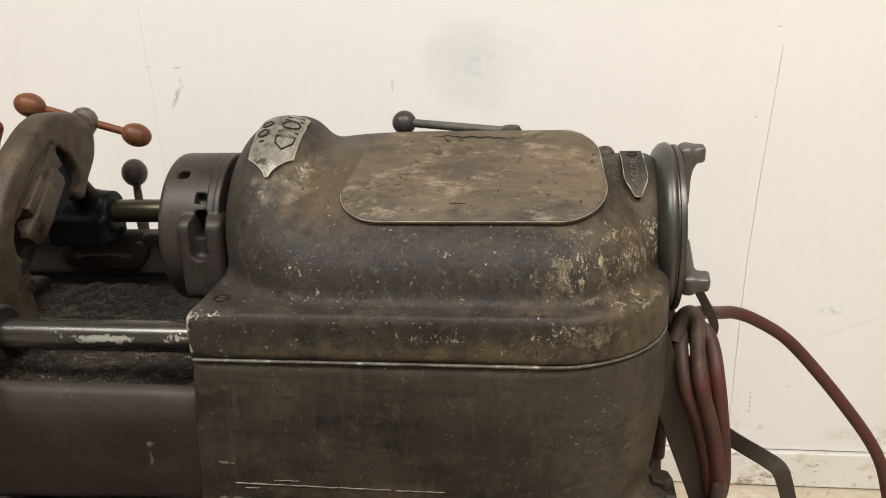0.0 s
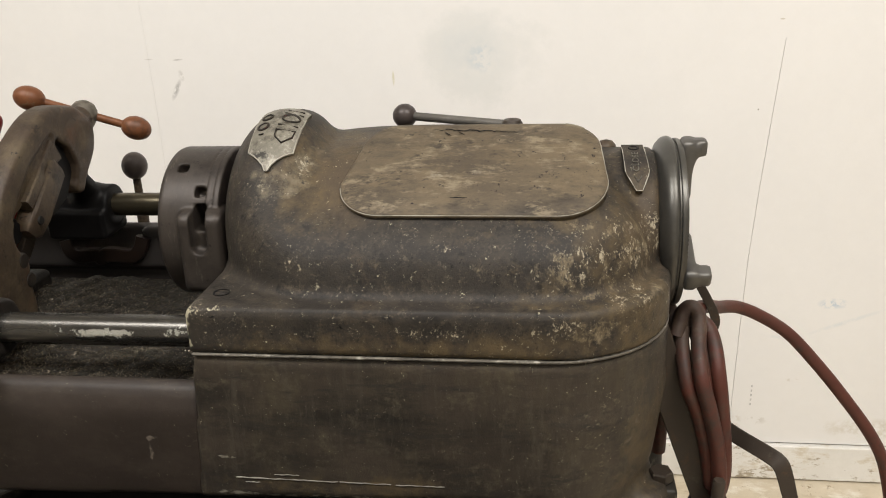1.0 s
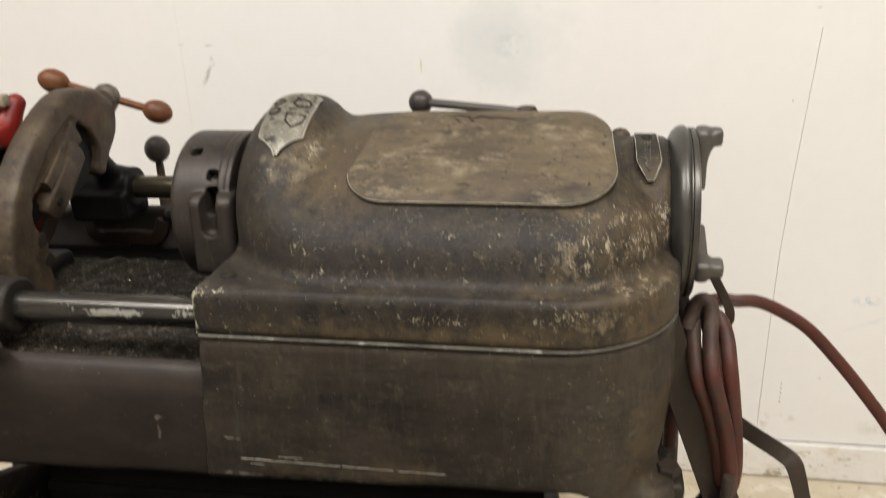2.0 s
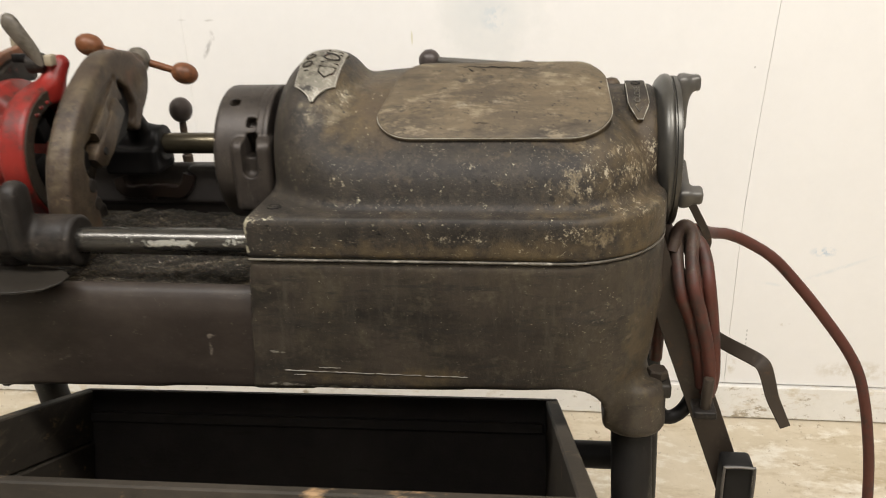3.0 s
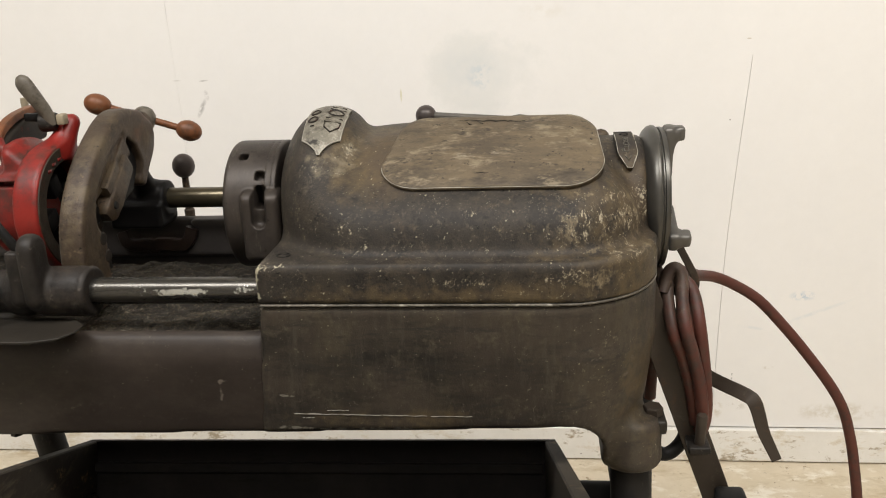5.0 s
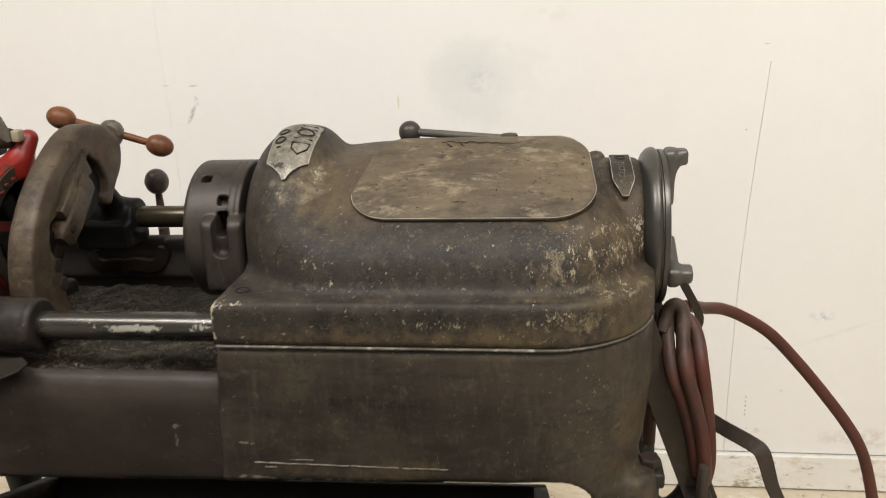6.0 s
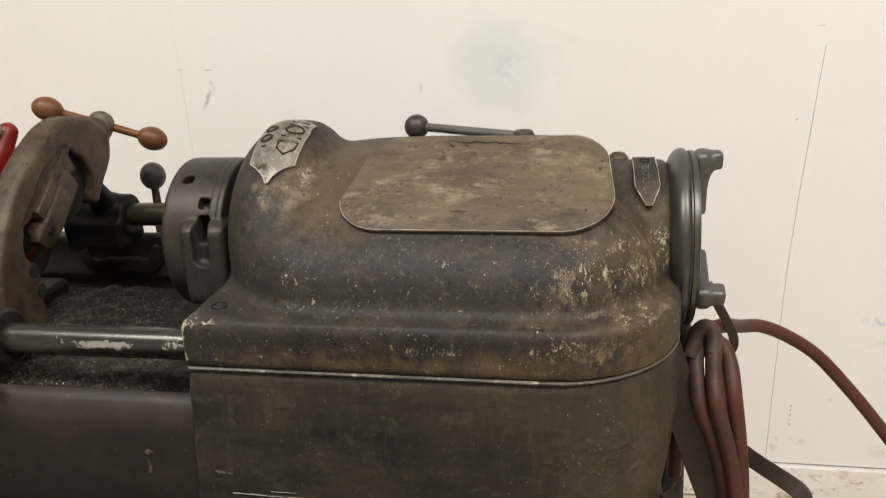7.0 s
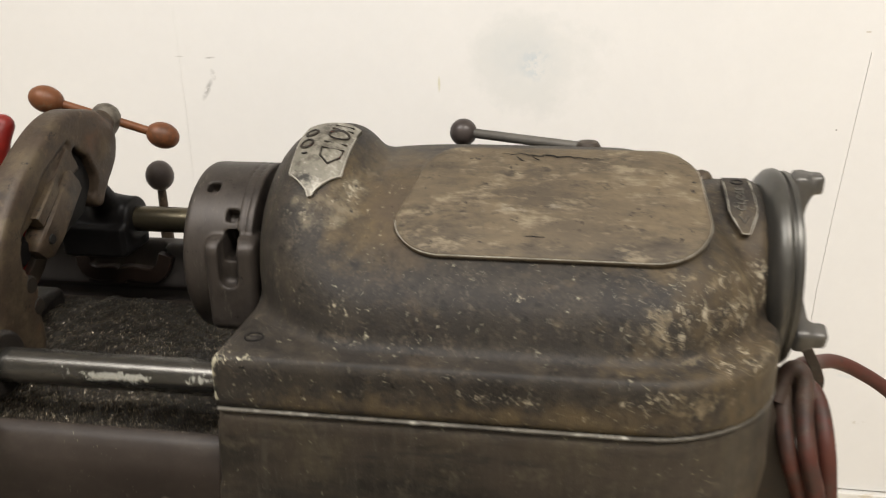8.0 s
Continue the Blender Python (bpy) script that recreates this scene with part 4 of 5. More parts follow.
hanger = part("tray_bolt", revolve([(0.645, 0.0085), (0.655, 0.0085), (0.657, 0.0065), (0.7, 0.0065)], (-0.565, 0.845, 0), (0, 0, 1), 6), M_IRON, machine, "hexagonal bolt under the tray", False)
# carriage on the front rod
def f_carriage(p):
    x, y, z = p
    c = d_cyl(p, (-0.479, 0.833, 0.8565), (-0.411, 0.833, 0.8565), 0.0315, 0.004)
    n = d_cyl(p, (-0.56, 0.833, 0.8565), (-0.47, 0.833, 0.8565), 0.027, 0.004)
    knuckle = d_cyl(p, (-0.515, 0.833, 0.8565), (-0.49, 0.833, 0.8565), 0.031, 0.006)
    disc_lug = smax(d_capsule(p, (-0.471, 0.81, 0.86), (-0.471, 0.81, 0.918), 0.02), np.abs(x + 0.471) - 0.011, 0.005)
    slab_lug = d_box(p, (-0.493, 0.818, 0.883), (0.0095, 0.02, 0.035), 0.006)
    arm = d_box(p, (-0.6, 0.95, 0.79), (0.07, 0.16, 0.025), 0.01)
    ring = np.sqrt((y - 0.833) ** 2 + (z - 0.8565) ** 2)
    c = smax(c, -np.maximum(np.abs(x + 0.4225) - 0.0014, 0.0298 - ring), 0.0012)      # lip at the mouth of the sleeve
    out = smin(smin(smin(c, n, 0.004), knuckle, 0.006), disc_lug, 0.008)
    return smin(smin(out, slab_lug, 0.006), arm, 0.02)


carriage = part("carriage", casting("carriage", f_carriage, (-0.69, 0.77, 0.79), (-0.4, 1.13, 0.955), 0.0034), M_IRON, machine, "dark iron carriage sleeve on the front rod")
part("carriage_lever", tube([(-0.49, 0.812, 0.918), (-0.5, 0.808, 0.938), (-0.529, 0.804, 0.987), (-0.562, 0.8, 1.035)], 0.0062, 6, 12), M_DARK, carriage, "black carriage lever")
part("apron_plate", sweep([(-0.62, 0.785, 0.823), (-0.46, 0.785, 0.823), (-0.44, 0.79, 0.823), (-0.428, 0.797, 0.824), (-0.422, 0.803, 0.826)], bar_section(0.076, 0.003), (0, 0, 1), [1, 1, 0.92, 0.7, 0.45]), M_PLATE, carriage, "thin bent apron plate")
part("web", sweep([(-0.563, 0.775, 0.812), (-0.522, 0.795, 0.866)], bar_section(0.007, 0.014), (0, 1, 0)), M_PLATE, carriage, "short slanted web")


# pipe cutter: an arched frame in the plane across the axis
def chain_of(p, x, points):
    """Capsules strung along (y, z, radius) points at one x."""
    out = 1e3 + 0 * p[0]
    for (y0, z0, r0), (y1, z1, r1) in zip(points[:-1], points[1:]):
        out = np.minimum(out, d_capsule(p, (x, y0, z0), (x, y1, z1), r0, r1))
    return out


def f_cutter(p):
    x, y, z = p
    flat = (-0.464 + 0 * x, y, z)
    arch = chain_of(flat, -0.464, spline(((0.909, 0.835, 0.034), (0.908, 0.88, 0.034), (0.924, 0.922, 0.038), (0.96, 0.961, 0.041), (1.003, 0.99, 0.042), (1.045, 1.006, 0.044), (1.083, 1.003, 0.042)), 5))
    limb = chain_of(flat, -0.464, ((1.09, 0.99, 0.034), (1.084, 0.965, 0.021), (1.079, 0.944, 0.012)))
    out = smin(smax(arch, np.abs(x + 0.4605) - 0.0178, 0.01), smax(limb, np.abs(x + 0.463) - 0.02, 0.006), 0.01)
    boss = d_capsule(p, (-0.464, 1.1, 1.0), (-0.464, 1.138, 1.019), 0.024, 0.016)
    out = smin(out, boss, 0.012)
    upper = chain_of(flat, -0.464, ((1.045, 0.967, 0.018), (1.0, 0.942, 0.021), (0.965, 0.93, 0.026)))
    throat = chain_of(flat, -0.464, ((0.962, 0.926, 0.02), (0.952, 0.922, 0.028), (1.0, 0.88, 0.05)))
    slot = chain_of(flat, -0.464, ((1.043, 1.006, 0.0045), (1.055, 0.991, 0.0085), (1.064, 0.97, 0.0095), (1.062, 0.956, 0.0095)))
    out = smax(out, -np.minimum(throat, np.maximum(np.minimum(slot, upper), -0.453 - x)), 0.003)
    step = chain_of(flat, -0.464, ((0.935, 0.945, 0.006), (0.985, 0.992, 0.006), (1.03, 1.016, 0.004)))
    return smax(out, -np.maximum(step, -0.4455 - x), 0.002)


cutter = part("pipe_cutter", casting("pipe_cutter", f_cutter, (-0.51, 0.83, 0.79), (-0.42, 1.18, 1.07), 0.0025), M_CUT, machine, "rusty brown cast pipe cutter frame")
part("slide", sweep([(-0.451, 1.034, 0.982), (-0.451, 1.028, 0.977), (-0.449, 0.978, 0.936), (-0.449, 0.96, 0.922), (-0.449, 0.955, 0.917)], bar_section(0.034, 0.025), (1, 0, 0), [0.7, 1, 1, 0.9, 0.6]), M_CUT, cutter, "brown cutter slide")
# black strip on the slot's floor; its colour stands for the deep shade
part("slot_shade", sweep([(-0.4525, 1.045, 1.007), (-0.4525, 1.057, 0.991), (-0.4525, 1.06, 0.968), (-0.4525, 1.043, 0.953), (-0.4525, 0.985, 0.935)], bar_section(0.036, 0.004), (1, 0, 0), [0.35, 0.7, 0.85, 1.2, 1.2]), M_BLACK, cutter, "black strip standing in for the shade in the slot")
part("guide_rib", sweep([(-0.4465, 1.03, 1.011), (-0.4465, 1.0, 0.987), (-0.4455, 0.99, 0.979), (-0.445, 0.955, 0.953)], bar_section(0.012, 0.012), (1, 0, 0), [0.6, 0.7, 1.3, 1.3]), M_CUT, cutter, "raised slide guide")
part("axle", revolve([(-0.45, 0.006), (-0.437, 0.006), (-0.4355, 0.005)], (0, 0.968, 0.931), (1, 0, 0), 14), M_DARK, cutter, "small axle pin")
part("cutter_wheel", revolve([(-0.472, 0.012), (-0.466, 0.02), (-0.461, 0.0205), (-0.452, 0.012)], (0, 0.94, 0.925), (1, 0, 0), 28), M_BLACK, cutter, "dark cutter wheel")
for ry, rz in ((0.93, 0.894), (0.936, 0.868)):
    part("roller", revolve([(-0.48, 0.008), (-0.478, 0.01), (-0.444, 0.01), (-0.442, 0.008)], (0, ry, rz), (1, 0, 0), 20), M_GRIME, cutter, "small grimy roller")
hub_c = Vector((-0.464, 1.15, 1.0245))
part("hub", revolve([(-0.05, 0.012), (-0.02, 0.014), (-0.013, 0.0165), (-0.004, 0.018), (0.004, 0.017), (0.011, 0.0125), (0.0145, 0.006), (0.0155, 0.0)], hub_c, (0, 0.55, 0.83), 24), M_THROW, cutter, "worn grey feed screw hub")
KL, KR = Vector((-0.5235, 1.127, 1.048)), Vector((-0.4045, 1.172, 0.997))
handle = part("feed_handle", sweep([KL, KR], round_section(0.0055, 12)), M_ORANGE, machine, "rusty feed handle bar")
for c in (KL, KR):
    part("knob", revolve(ball_profile(0.0162, 1.25), c, KR - KL, 28), M_ORANGE, handle, "rust-orange oval knob")


# sleeve on the rear rod
def f_block(p):
    a = d_cyl(p, (-0.53, 1.15, 0.8945), (-0.44, 1.15, 0.8945), 0.0285, 0.005)
    b = d_box(p, (-0.485, 1.145, 0.874), (0.042, 0.034, 0.02), 0.005)
    c = d_capsule(p, (-0.46, 1.1, 0.95), (-0.475, 1.14, 0.91), 0.011, 0.02)
    return smin(smin(a, b, 0.008), c, 0.012)


block = part("rear_sleeve", casting("rear_sleeve", f_block, (-0.56, 1.07, 0.84), (-0.42, 1.21, 0.98), 0.003), M_BLACK, machine, "oily black sleeve on the rear guide rod")


# die head on the spindle's axis
def f_die(p):
    x, y, z = p
    rad = np.sqrt((y - AY) ** 2 + (z - AZ) ** 2)
    ring = smax(np.abs(rad - 0.0785) - 0.012, np.abs(x + 0.536) - 0.0175, 0.005)
    web = smax(np.abs(rad - 0.064) - 0.02, np.abs(x + 0.542) - 0.01, 0.006)
    drum = smax(rad - 0.068, np.abs(x + 0.577) - 0.03, 0.008)
    cone = smax(rad - 0.081 - np.clip((-0.553 - x) / 0.02, 0, 1) * 0.018, np.abs(x + 0.567) - 0.018, 0.004)      # flares towards the cam
    cone = smax(smax(cone, 0.972 - z + (y - 0.95) * 0.2, 0.01), 0.955 - y, 0.01)
    out = smin(smin(smin(ring, web, 0.006), drum, 0.016), cone, 0.002)
    ear = d_capsule(p, (-0.532, 1.012, 1.0), (-0.519, 1.035, 1.036), 0.019, 0.0125)
    out = smin(out, ear, 0.014)
    lug = d_box(p, (-0.57, 0.968, 0.952), (0.025, 0.025, 0.026), 0.009)
    lug = smin(lug, d_box(p, (-0.58, 0.97, 0.9), (0.016, 0.02, 0.03), 0.008), 0.012)
    out = smin(out, lug, 0.012)
    out = np.maximum(out, -d_box(p, (-0.565, 0.943, 0.968), (0.022, 0.014, 0.0035), 0.001))
    lobe = d_capsule(p, (-0.6, 0.979, 1.012), (-0.601, 0.984, 1.019), 0.0095, 0.0085)
    lobe = smin(lobe, d_capsule(p, (-0.594, 0.98, 1.006), (-0.582, 0.982, 0.975), 0.008, 0.012), 0.008)
    out = smin(out, lobe, 0.008)
    out = smax(out, -np.maximum(rad - 0.0655, -0.552 - x), 0.003)
    return smax(out, -np.maximum(rad - 0.042, np.abs(x + 0.565) - 0.09), 0.004)


die = part("die_head", casting("die_head", f_die, (-0.66, 0.89, 0.81), (-0.5, 1.15, 1.075), 0.003), M_RED, machine, "red painted die head ring with worn grime")
part("face_ring", annulus([(-0.526, 0.0655), (-0.518, 0.0665), (-0.5172, 0.068), (-0.5172, 0.0855), (-0.5195, 0.0872), (-0.526, 0.0872)], (0, AY, AZ), (1, 0, 0), 48), M_FACE, die, "brown grimy face ring")
# added black ring: the hollow bore's darkness put into colour over the red drum
part("bore_dark_ring", annulus([(-0.5515, 0.03), (-0.549, 0.031), (-0.549, 0.0645), (-0.5515, 0.065)], (0, AY, AZ), (1, 0, 0), 40), M_BLACK, die, "added black ring that darkens the bore")
ARC = spline([(-0.603, 0.983, 1.021), (-0.603, 1.0, 1.0335), (-0.603, 1.03, 1.0445), (-0.603, 1.068, 1.0495), (-0.603, 1.1, 1.0495)], 6)
part("cam_rim", sweep(ARC, bar_section(0.014, 0.0105), (0, 0, 1)), M_ORANGE, die, "rusty curved cam rim")


def f_cam(p):
    x, y, z = p
    far = np.sqrt((y - 1.09) ** 2 + (z - 0.831) ** 2)
    web = smax(smax(far - 0.2135, np.abs(x + 0.601) - 0.009, 0.003), np.abs(y - 1.035) - 0.062, 0.006)
    return smax(web, 1.004 - z, 0.008)


part("cam_web", casting("cam_web", f_cam, (-0.625, 0.955, 0.93), (-0.58, 1.12, 1.06), 0.003), M_GRIME, die, "dark greasy web behind the cam rim")
for ty, tz in ((0.957, 0.982), (0.969, 0.989), (0.985, 0.993)):
    part("cast_mark", box(-0.5178, -0.5164, ty - 0.0045, ty + 0.0045, tz - 0.0022, tz + 0.0022), M_RED, die, "worn red cast mark")
part("throw_lever", sweep(spline([(-0.531, 1.01, 1.037), (-0.538, 1.006, 1.058), (-0.553, 1.0, 1.088), (-0.563, 1.0, 1.106)], 6), [(0.0108 * math.cos(2 * math.pi * k / 16), 0.0075 * math.sin(2 * math.pi * k / 16)) for k in range(16)], (0, 1, 0), [0.72, 0.74, 0.76, 0.78, 0.82, 0.86, 0.9, 0.94, 0.98, 1.02, 1.05, 1.08, 1.1, 1.11, 1.1, 1.05, 0.95, 0.75, 0.4]), M_THROW, die, "brown-grey cast throw lever")
part("lever_collar", revolve([(-0.012, 0.012), (-0.009, 0.0135), (0.008, 0.0135), (0.011, 0.012)], (-0.54, 1.016, 1.04), (1, 0.2, 0), 24), M_IRON, die, "dark lever collar")
part("latch_bar", sweep([(-0.552, 1.02, 1.046), (-0.575, 1.02, 1.047)], bar_section(0.011, 0.011)), M_BLACK, die, "black latch bar")
part("spacer", box(-0.523, -0.512, 1.004, 1.018, 1.037, 1.052, 0.002), M_TANBLOCK, die, "pale tan spacer block")
part("catch_pin", revolve([(0.0, 0.0055), (0.05, 0.0055)], (-0.637, 1.12, 1.012), (0.02, 0, 1), 14), M_TANBLOCK, die, "upright steel pin")
part("bolt", revolve([(-0.02, 0.0115), (0.004, 0.0115), (0.006, 0.0095), (0.006, 0.0)], (-0.575, 0.947, 0.912), (0.3, -1, 0), 20), M_STRAP, die, "round bolt head")
for k in range(4):
    ob = part("die", box(-0.01, 0.01, -0.012, 0.012, 0.02, 0.048, 0.002), M_BLACK, die, "dark thread-cutting die")
    ob.matrix_basis = pose(-0.54, AY, AZ, 20 + 90 * k)
part("rear_boss", casting("rear_boss", lambda p: smin(d_capsule(p, (-0.72, 1.0, 0.928), (-0.66, 1.0, 0.935), 0.033, 0.03), d_capsule(p, (-0.66, 0.99, 0.93), (-0.63, 0.985, 0.895), 0.018, 0.013), 0.012), (-0.78, 0.94, 0.85), (-0.6, 1.06, 0.99), 0.004), M_DUST, machine, "dusty pale cast boss behind the die head")

# legs of the stand
def pipe_leg(a, b, r=0.0255):
    a, b = Vector(a), Vector(b)
    n = (b - a).length
    return revolve([(0, r - 0.002), (0.004, r), (n - 0.004, r), (n, r - 0.003)], a, b - a, 28)


for a, b in (((0.252, 0.868, 0.63), (0.275, 0.83, FLOOR)), ((0.292, 1.135, 0.66), (0.312, 1.17, FLOOR)), ((-0.725, 0.868, 0.73), (-0.75, 0.83, FLOOR)), ((-0.745, 1.13, 0.73), (-0.69, 1.17, FLOOR))):
    part("leg", pipe_leg(a, b), M_LEG, machine, "dark pipe leg of the stand")
part("crossbar", pipe_leg((-0.72, 1.0, 0.465), (0.258, 1.0, 0.465), 0.02), M_DARK, machine, "dark pipe crossbar")
part("crossbar", pipe_leg((0.262, 0.86, 0.49), (0.262, 1.15, 0.49), 0.02), M_DARK, machine, "dark pipe crossbar")

# flat bar with stud and end stop beside the base
strap = part("flat_bar", sweep([(0.264, 0.937, 0.84), (0.307, 0.93, 0.715), (0.371, 0.925, 0.54), (0.396, 0.92, 0.47)], bar_section(0.038, 0.008), (0, -1, 0)), M_STRAP, machine, "slanted flat steel bar with rust")
part("stud", revolve([(0.0, 0.0068), (0.044, 0.0068), (0.046, 0.0055), (0.046, 0.0)], (0.347, 0.9, 0.612), (0.02, -0.1, 1), 20), M_STRAP, strap, "threaded stud")
part("nut", box(0.332, 0.36, 0.887, 0.922, 0.603, 0.613, 0.002), M_IRON, strap, "square nut")
part("end_stop", box(0.371, 0.41, 0.876, 0.912, 0.46, 0.543, 0.006, 3), M_DARK, strap, "dark end stop")
part("stop_rim", sweep(spline([(0.372, 0.875, 0.47), (0.372, 0.873, 0.536), (0.376, 0.873, 0.543), (0.405, 0.873, 0.543), (0.4095, 0.873, 0.536), (0.4095, 0.875, 0.47)], 6), round_section(0.002, 8), (0, 1, 0)), M_JAW, strap, "bright rubbed rim of the end stop")
clampb = part("clamp_bolt", revolve([(0.625, 0.012), (0.668, 0.012)], (0.282, 0.878, 0), (0, 0, 1), 20), M_DARK, machine, "black clamp bolt below the cover")
part("bolt_head", revolve([(0.668, 0.013), (0.678, 0.013), (0.68, 0.0115)], (0.282, 0.878, 0), (0, 0, 1), 6), M_STRAP, clampb, "hexagonal bolt head", False)
part("lug", box(0.26, 0.298, 0.858, 0.898, 0.648, 0.667, 0.004), M_PLATE, clampb, "clamp lug")
part("conduit", tube([(0.27, 0.93, 0.62), (0.305, 0.935, 0.575), (0.335, 0.945, 0.595), (0.34, 0.955, 0.65)], 0.0095, 8, 12), M_DARK, machine, "black bent conduit")

# cord hook
HOOK = [(0.32, 1.0, 0.866), (0.334, 1.0, 0.84), (0.3475, 1.0, 0.814), (0.351, 1.0, 0.798), (0.345, 1.0, 0.782), (0.333, 1.0, 0.757), (0.327, 1.0, 0.73), (0.337, 1.0, 0.69), (0.3715, 0.97, 0.6736), (0.4047, 0.925, 0.673), (0.4147, 0.912, 0.6699), (0.4205, 0.908, 0.6558), (0.4277, 0.904, 0.6305), (0.4366, 0.9, 0.6108), (0.4451, 0.895, 0.5929)]
rail_line = spline(HOOK, 6)
hook = part("cord_hook", sweep(rail_line, bar_section(0.0185, 0.009), (0, -1, 0), [0.55 + 0.45 * min(1.0, max(0.0, (i - 22) / 10)) - 0.3 * max(0.0, (i - 62) / 22) for i in range(len(rail_line))]), M_STRAP, machine, "bent flat iron cord hook")
part("painted_tip", sweep([(0.3188, 1.0, 0.8682), (0.323, 1.0, 0.8604)], bar_section(0.0125, 0.0062), (0, -1, 0)), M_TIP, hook, "yellow-green painted tip")

# cord
cord = thing("power_cord", "red-brown rubber power cord coiled on a hook", "cord")
CR = 0.0084
part("run", tube([(0.31, 0.985, 0.795), (0.325, 0.99, 0.818), (0.345, 1.03, 0.806), (0.37, 1.08, 0.783), (0.4, 1.115, 0.768), (0.432, 1.128, 0.751), (0.471, 1.13, 0.725), (0.512, 1.13, 0.681), (0.552, 1.13, 0.632), (0.589, 1.13, 0.582), (0.612, 1.13, 0.541), (0.627, 1.13, 0.494), (0.639, 1.13, 0.44), (0.652, 1.13, 0.36), (0.664, 1.13, 0.22), (0.672, 1.14, 0.08), (0.71, 1.2, FLOOR + 0.012), (0.88, 1.28, FLOOR + 0.0095), (1.3, 1.25, FLOOR + 0.0085)], 0.0082, 10, 16), M_CORD, cord)


def loop(points):
    # the hanging part swings in towards the base and lies in front of the flat bar
    points = [(x - 0.009 * min(1.0, max(0.0, (0.81 - z) / 0.08)), y, z) for x, y, z in points]
    points = [Vector(q).lerp(Vector((0.16, -0.03, 1.21)), 0.052 * min(1.0, max(0.0, (0.835 - q[2]) / 0.09))) for q in points]
    part("loop", tube(points, CR, 8, 14), M_CORD, cord)


loop([(0.318, 0.975, 0.815), (0.334, 0.97, 0.812), (0.347, 0.97, 0.79), (0.359, 0.97, 0.751), (0.368, 0.97, 0.708), (0.374, 0.97, 0.66), (0.377, 0.972, 0.617), (0.374, 0.978, 0.588), (0.366, 0.982, 0.592)])
loop([(0.303, 0.962, 0.8), (0.307, 0.957, 0.83), (0.316, 0.955, 0.838), (0.324, 0.955, 0.826), (0.328, 0.955, 0.791), (0.338, 0.955, 0.752), (0.351, 0.955, 0.716), (0.363, 0.957, 0.668), (0.37, 0.96, 0.62), (0.372, 0.968, 0.59)])
loop([(0.304, 0.975, 0.825), (0.3075, 0.966, 0.81), (0.312, 0.965, 0.786), (0.325, 0.965, 0.741), (0.341, 0.966, 0.703), (0.355, 0.97, 0.65), (0.364, 0.974, 0.6)])
loop([(0.326, 0.985, 0.8), (0.336, 0.978, 0.78), (0.345, 0.975, 0.745), (0.357, 0.973, 0.7), (0.366, 0.973, 0.65), (0.371, 0.976, 0.6)])
loop([(0.262, 0.985, 0.85), (0.286, 0.972, 0.842), (0.297, 0.972, 0.82), (0.302, 0.98, 0.79), (0.306, 1.0, 0.74), (0.308, 1.02, 0.68), (0.308, 1.03, 0.61)])

# bin tilted under the machine
bin_thing = thing("chip_bin", "dark open wooden bin tilted under the machine", "bin")
BIN = pose(-0.19, 0.978, 0.565, -21, -0.9, 0)
BW, BD, BH = 0.352, 0.47, 0.42


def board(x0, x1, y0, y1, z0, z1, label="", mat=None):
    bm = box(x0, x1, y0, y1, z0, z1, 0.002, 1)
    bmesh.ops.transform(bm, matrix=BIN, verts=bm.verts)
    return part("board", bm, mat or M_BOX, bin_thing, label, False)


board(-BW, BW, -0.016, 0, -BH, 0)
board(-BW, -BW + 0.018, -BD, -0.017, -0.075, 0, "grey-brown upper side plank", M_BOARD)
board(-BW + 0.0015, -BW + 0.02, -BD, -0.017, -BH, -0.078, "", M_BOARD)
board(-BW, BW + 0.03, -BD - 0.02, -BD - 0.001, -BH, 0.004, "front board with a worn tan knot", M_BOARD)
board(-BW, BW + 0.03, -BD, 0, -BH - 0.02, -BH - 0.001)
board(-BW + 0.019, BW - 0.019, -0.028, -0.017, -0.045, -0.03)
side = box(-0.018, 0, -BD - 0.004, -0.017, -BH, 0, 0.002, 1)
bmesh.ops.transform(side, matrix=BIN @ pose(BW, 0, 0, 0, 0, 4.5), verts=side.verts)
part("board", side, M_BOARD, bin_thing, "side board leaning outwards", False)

# chain hanging from the tray
chain = thing("chain", "short rusty steel chain hanging from the tray", "chain")


def link_mesh():
    pts = []
    for i in range(17):
        t = 2 * math.pi * i / 16
        pts.append(Vector((0.0042 * math.cos(t), 0, 0.0075 * math.sin(t))))
    return sweep(pts, round_section(0.0013, 6), (0, 1, 0))


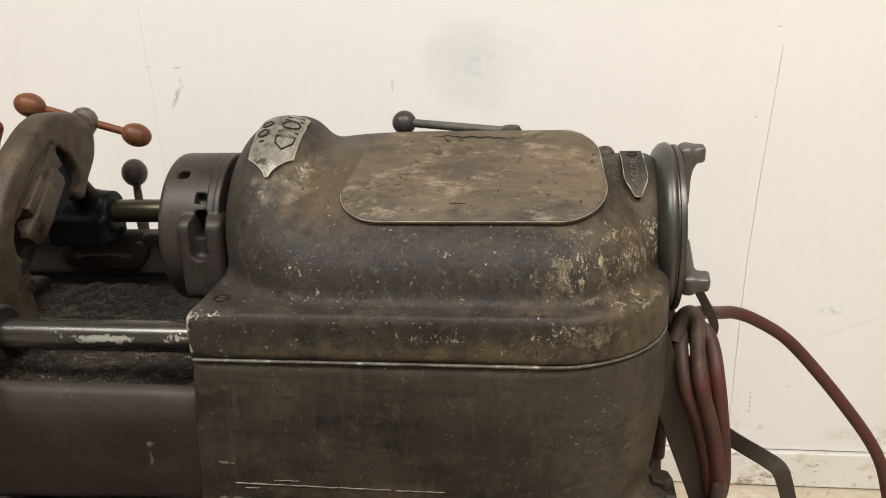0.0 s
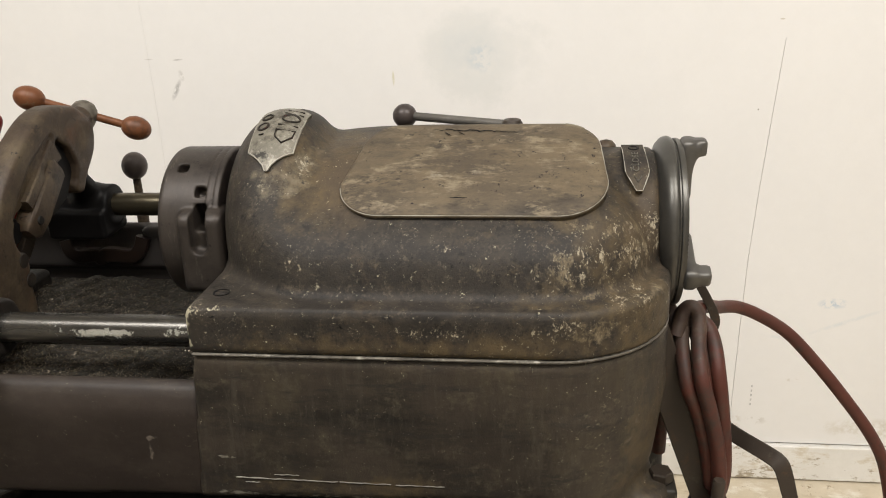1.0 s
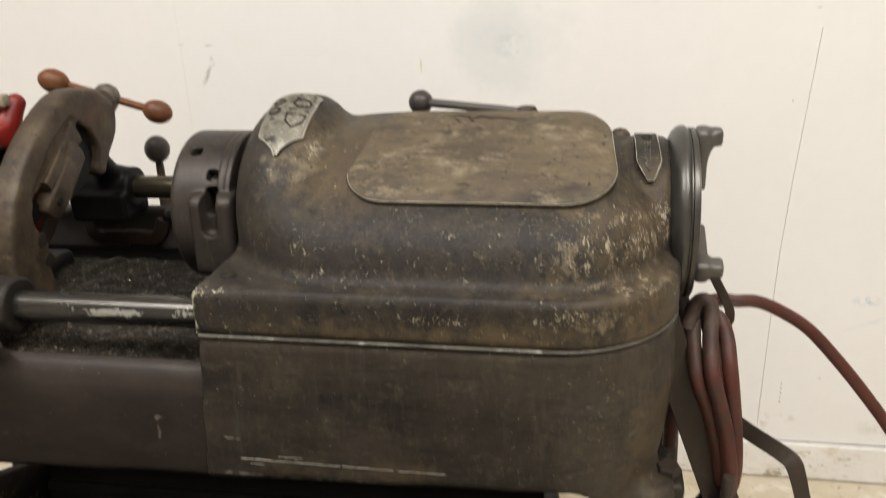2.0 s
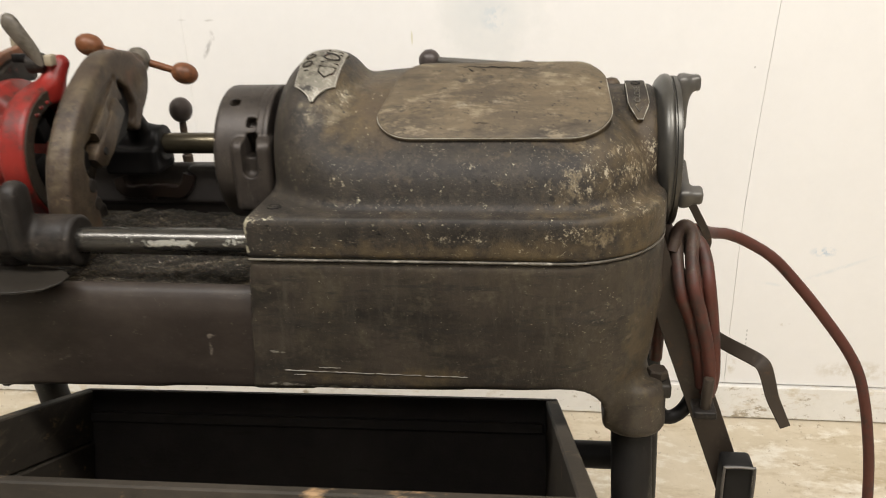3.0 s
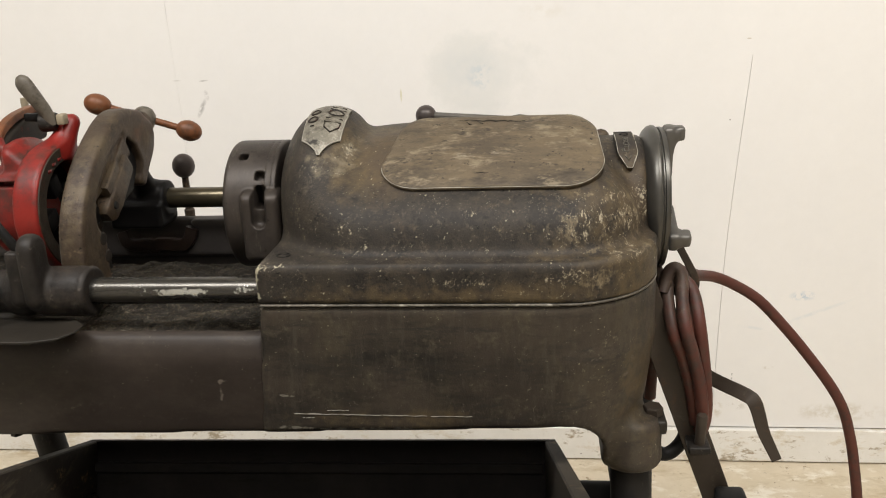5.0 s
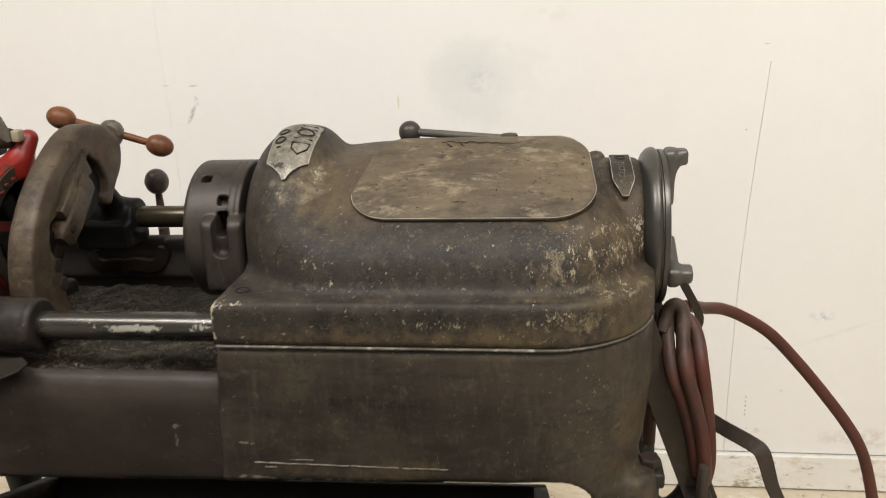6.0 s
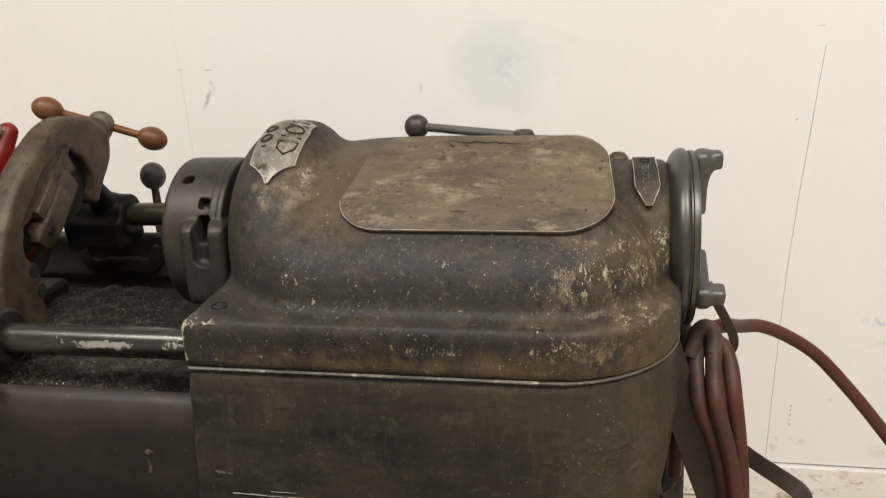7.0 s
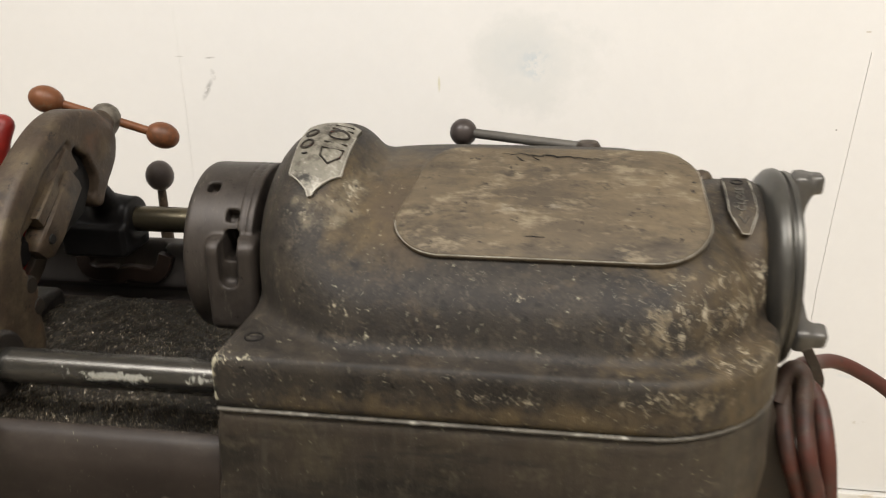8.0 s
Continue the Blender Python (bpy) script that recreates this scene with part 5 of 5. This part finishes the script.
first = part("link", link_mesh(), M_CUT, chain)
first.matrix_basis = pose(-0.731, 1.0, 0.699)
for i in range(1, 22):
    ob = part("link", first.data, M_CUT, chain)
    ob.matrix_basis = pose(-0.731 - 0.0003 * i, 1.0, 0.699 - 0.0105 * i, 0, 4 * math.sin(i), 90 * (i % 2) + 20)

# steel chips in the tray
rng = random.Random(11)


def bed_height(x, y):
    return 0.79 + 0.012 * noise.noise((x * 14, y * 14, 0.3)) + 0.004 * noise.noise((x * 60, y * 60, 4.0)) + 0.011 * max(0.0, (0.95 - y) / 0.12)


def shavings_mesh():
    verts, faces = [], []
    nx, ny = 200, 90
    for i in range(nx + 1):
        for j in range(ny + 1):
            x, y = -0.785 + 0.595 * i / nx, 0.8165 + 0.3115 * j / ny
            verts.append((x, y, bed_height(x, y) + rng.uniform(-0.0012, 0.0012)))
    for i in range(nx):
        for j in range(ny):
            a = i * (ny + 1) + j
            faces.append((a, a + ny + 1, a + ny + 2, a + 1))
    return from_lists("shavings_bed", verts, faces)


def curls_mesh(count, small, large, lift):
    verts, faces = [], []
    for k in range(count):
        x, y = rng.uniform(-0.78, -0.195), 0.82 + 0.3 * rng.random() ** 1.2
        z = bed_height(x, y) + rng.uniform(lift, lift + 0.0025)
        d = Vector((rng.uniform(-1, 1), rng.uniform(-1, 1), rng.uniform(-0.6, 0.8))).normalized()
        w = d.orthogonal().normalized() * rng.uniform(0.45 * small, 0.45 * large)
        w.rotate(Euler((rng.uniform(0, 6), rng.uniform(0, 6), 0)))
        l = d * rng.uniform(small, large)
        up = Vector((0, 0, rng.uniform(0.0, 0.001)))
        c = Vector((x, y, z))
        b = len(verts)
        verts += [tuple(c - l - w), tuple(c - l + w), tuple(c + up + w), tuple(c + up - w), tuple(c + l + w), tuple(c + l - w)]
        faces += [(b, b + 1, b + 2, b + 3), (b + 3, b + 2, b + 4, b + 5)]
    return from_lists("curls", verts, faces)


pile = part("metal_shavings", shavings_mesh(), M_BED, None, "oily heap of glittering steel shavings in the tray", True, "stuff", "shavings")
part("curls", curls_mesh(50000, 0.0004, 0.0009, 0.0), M_SHAVE, pile, "", False, "stuff")
# extra chips in the brighter colour, strewn on top as sparkle
part("bright_curls", curls_mesh(7500, 0.0005, 0.00115, 0.0013), M_GLINT, pile, "brighter steel chips added for sparkle", False, "stuff")
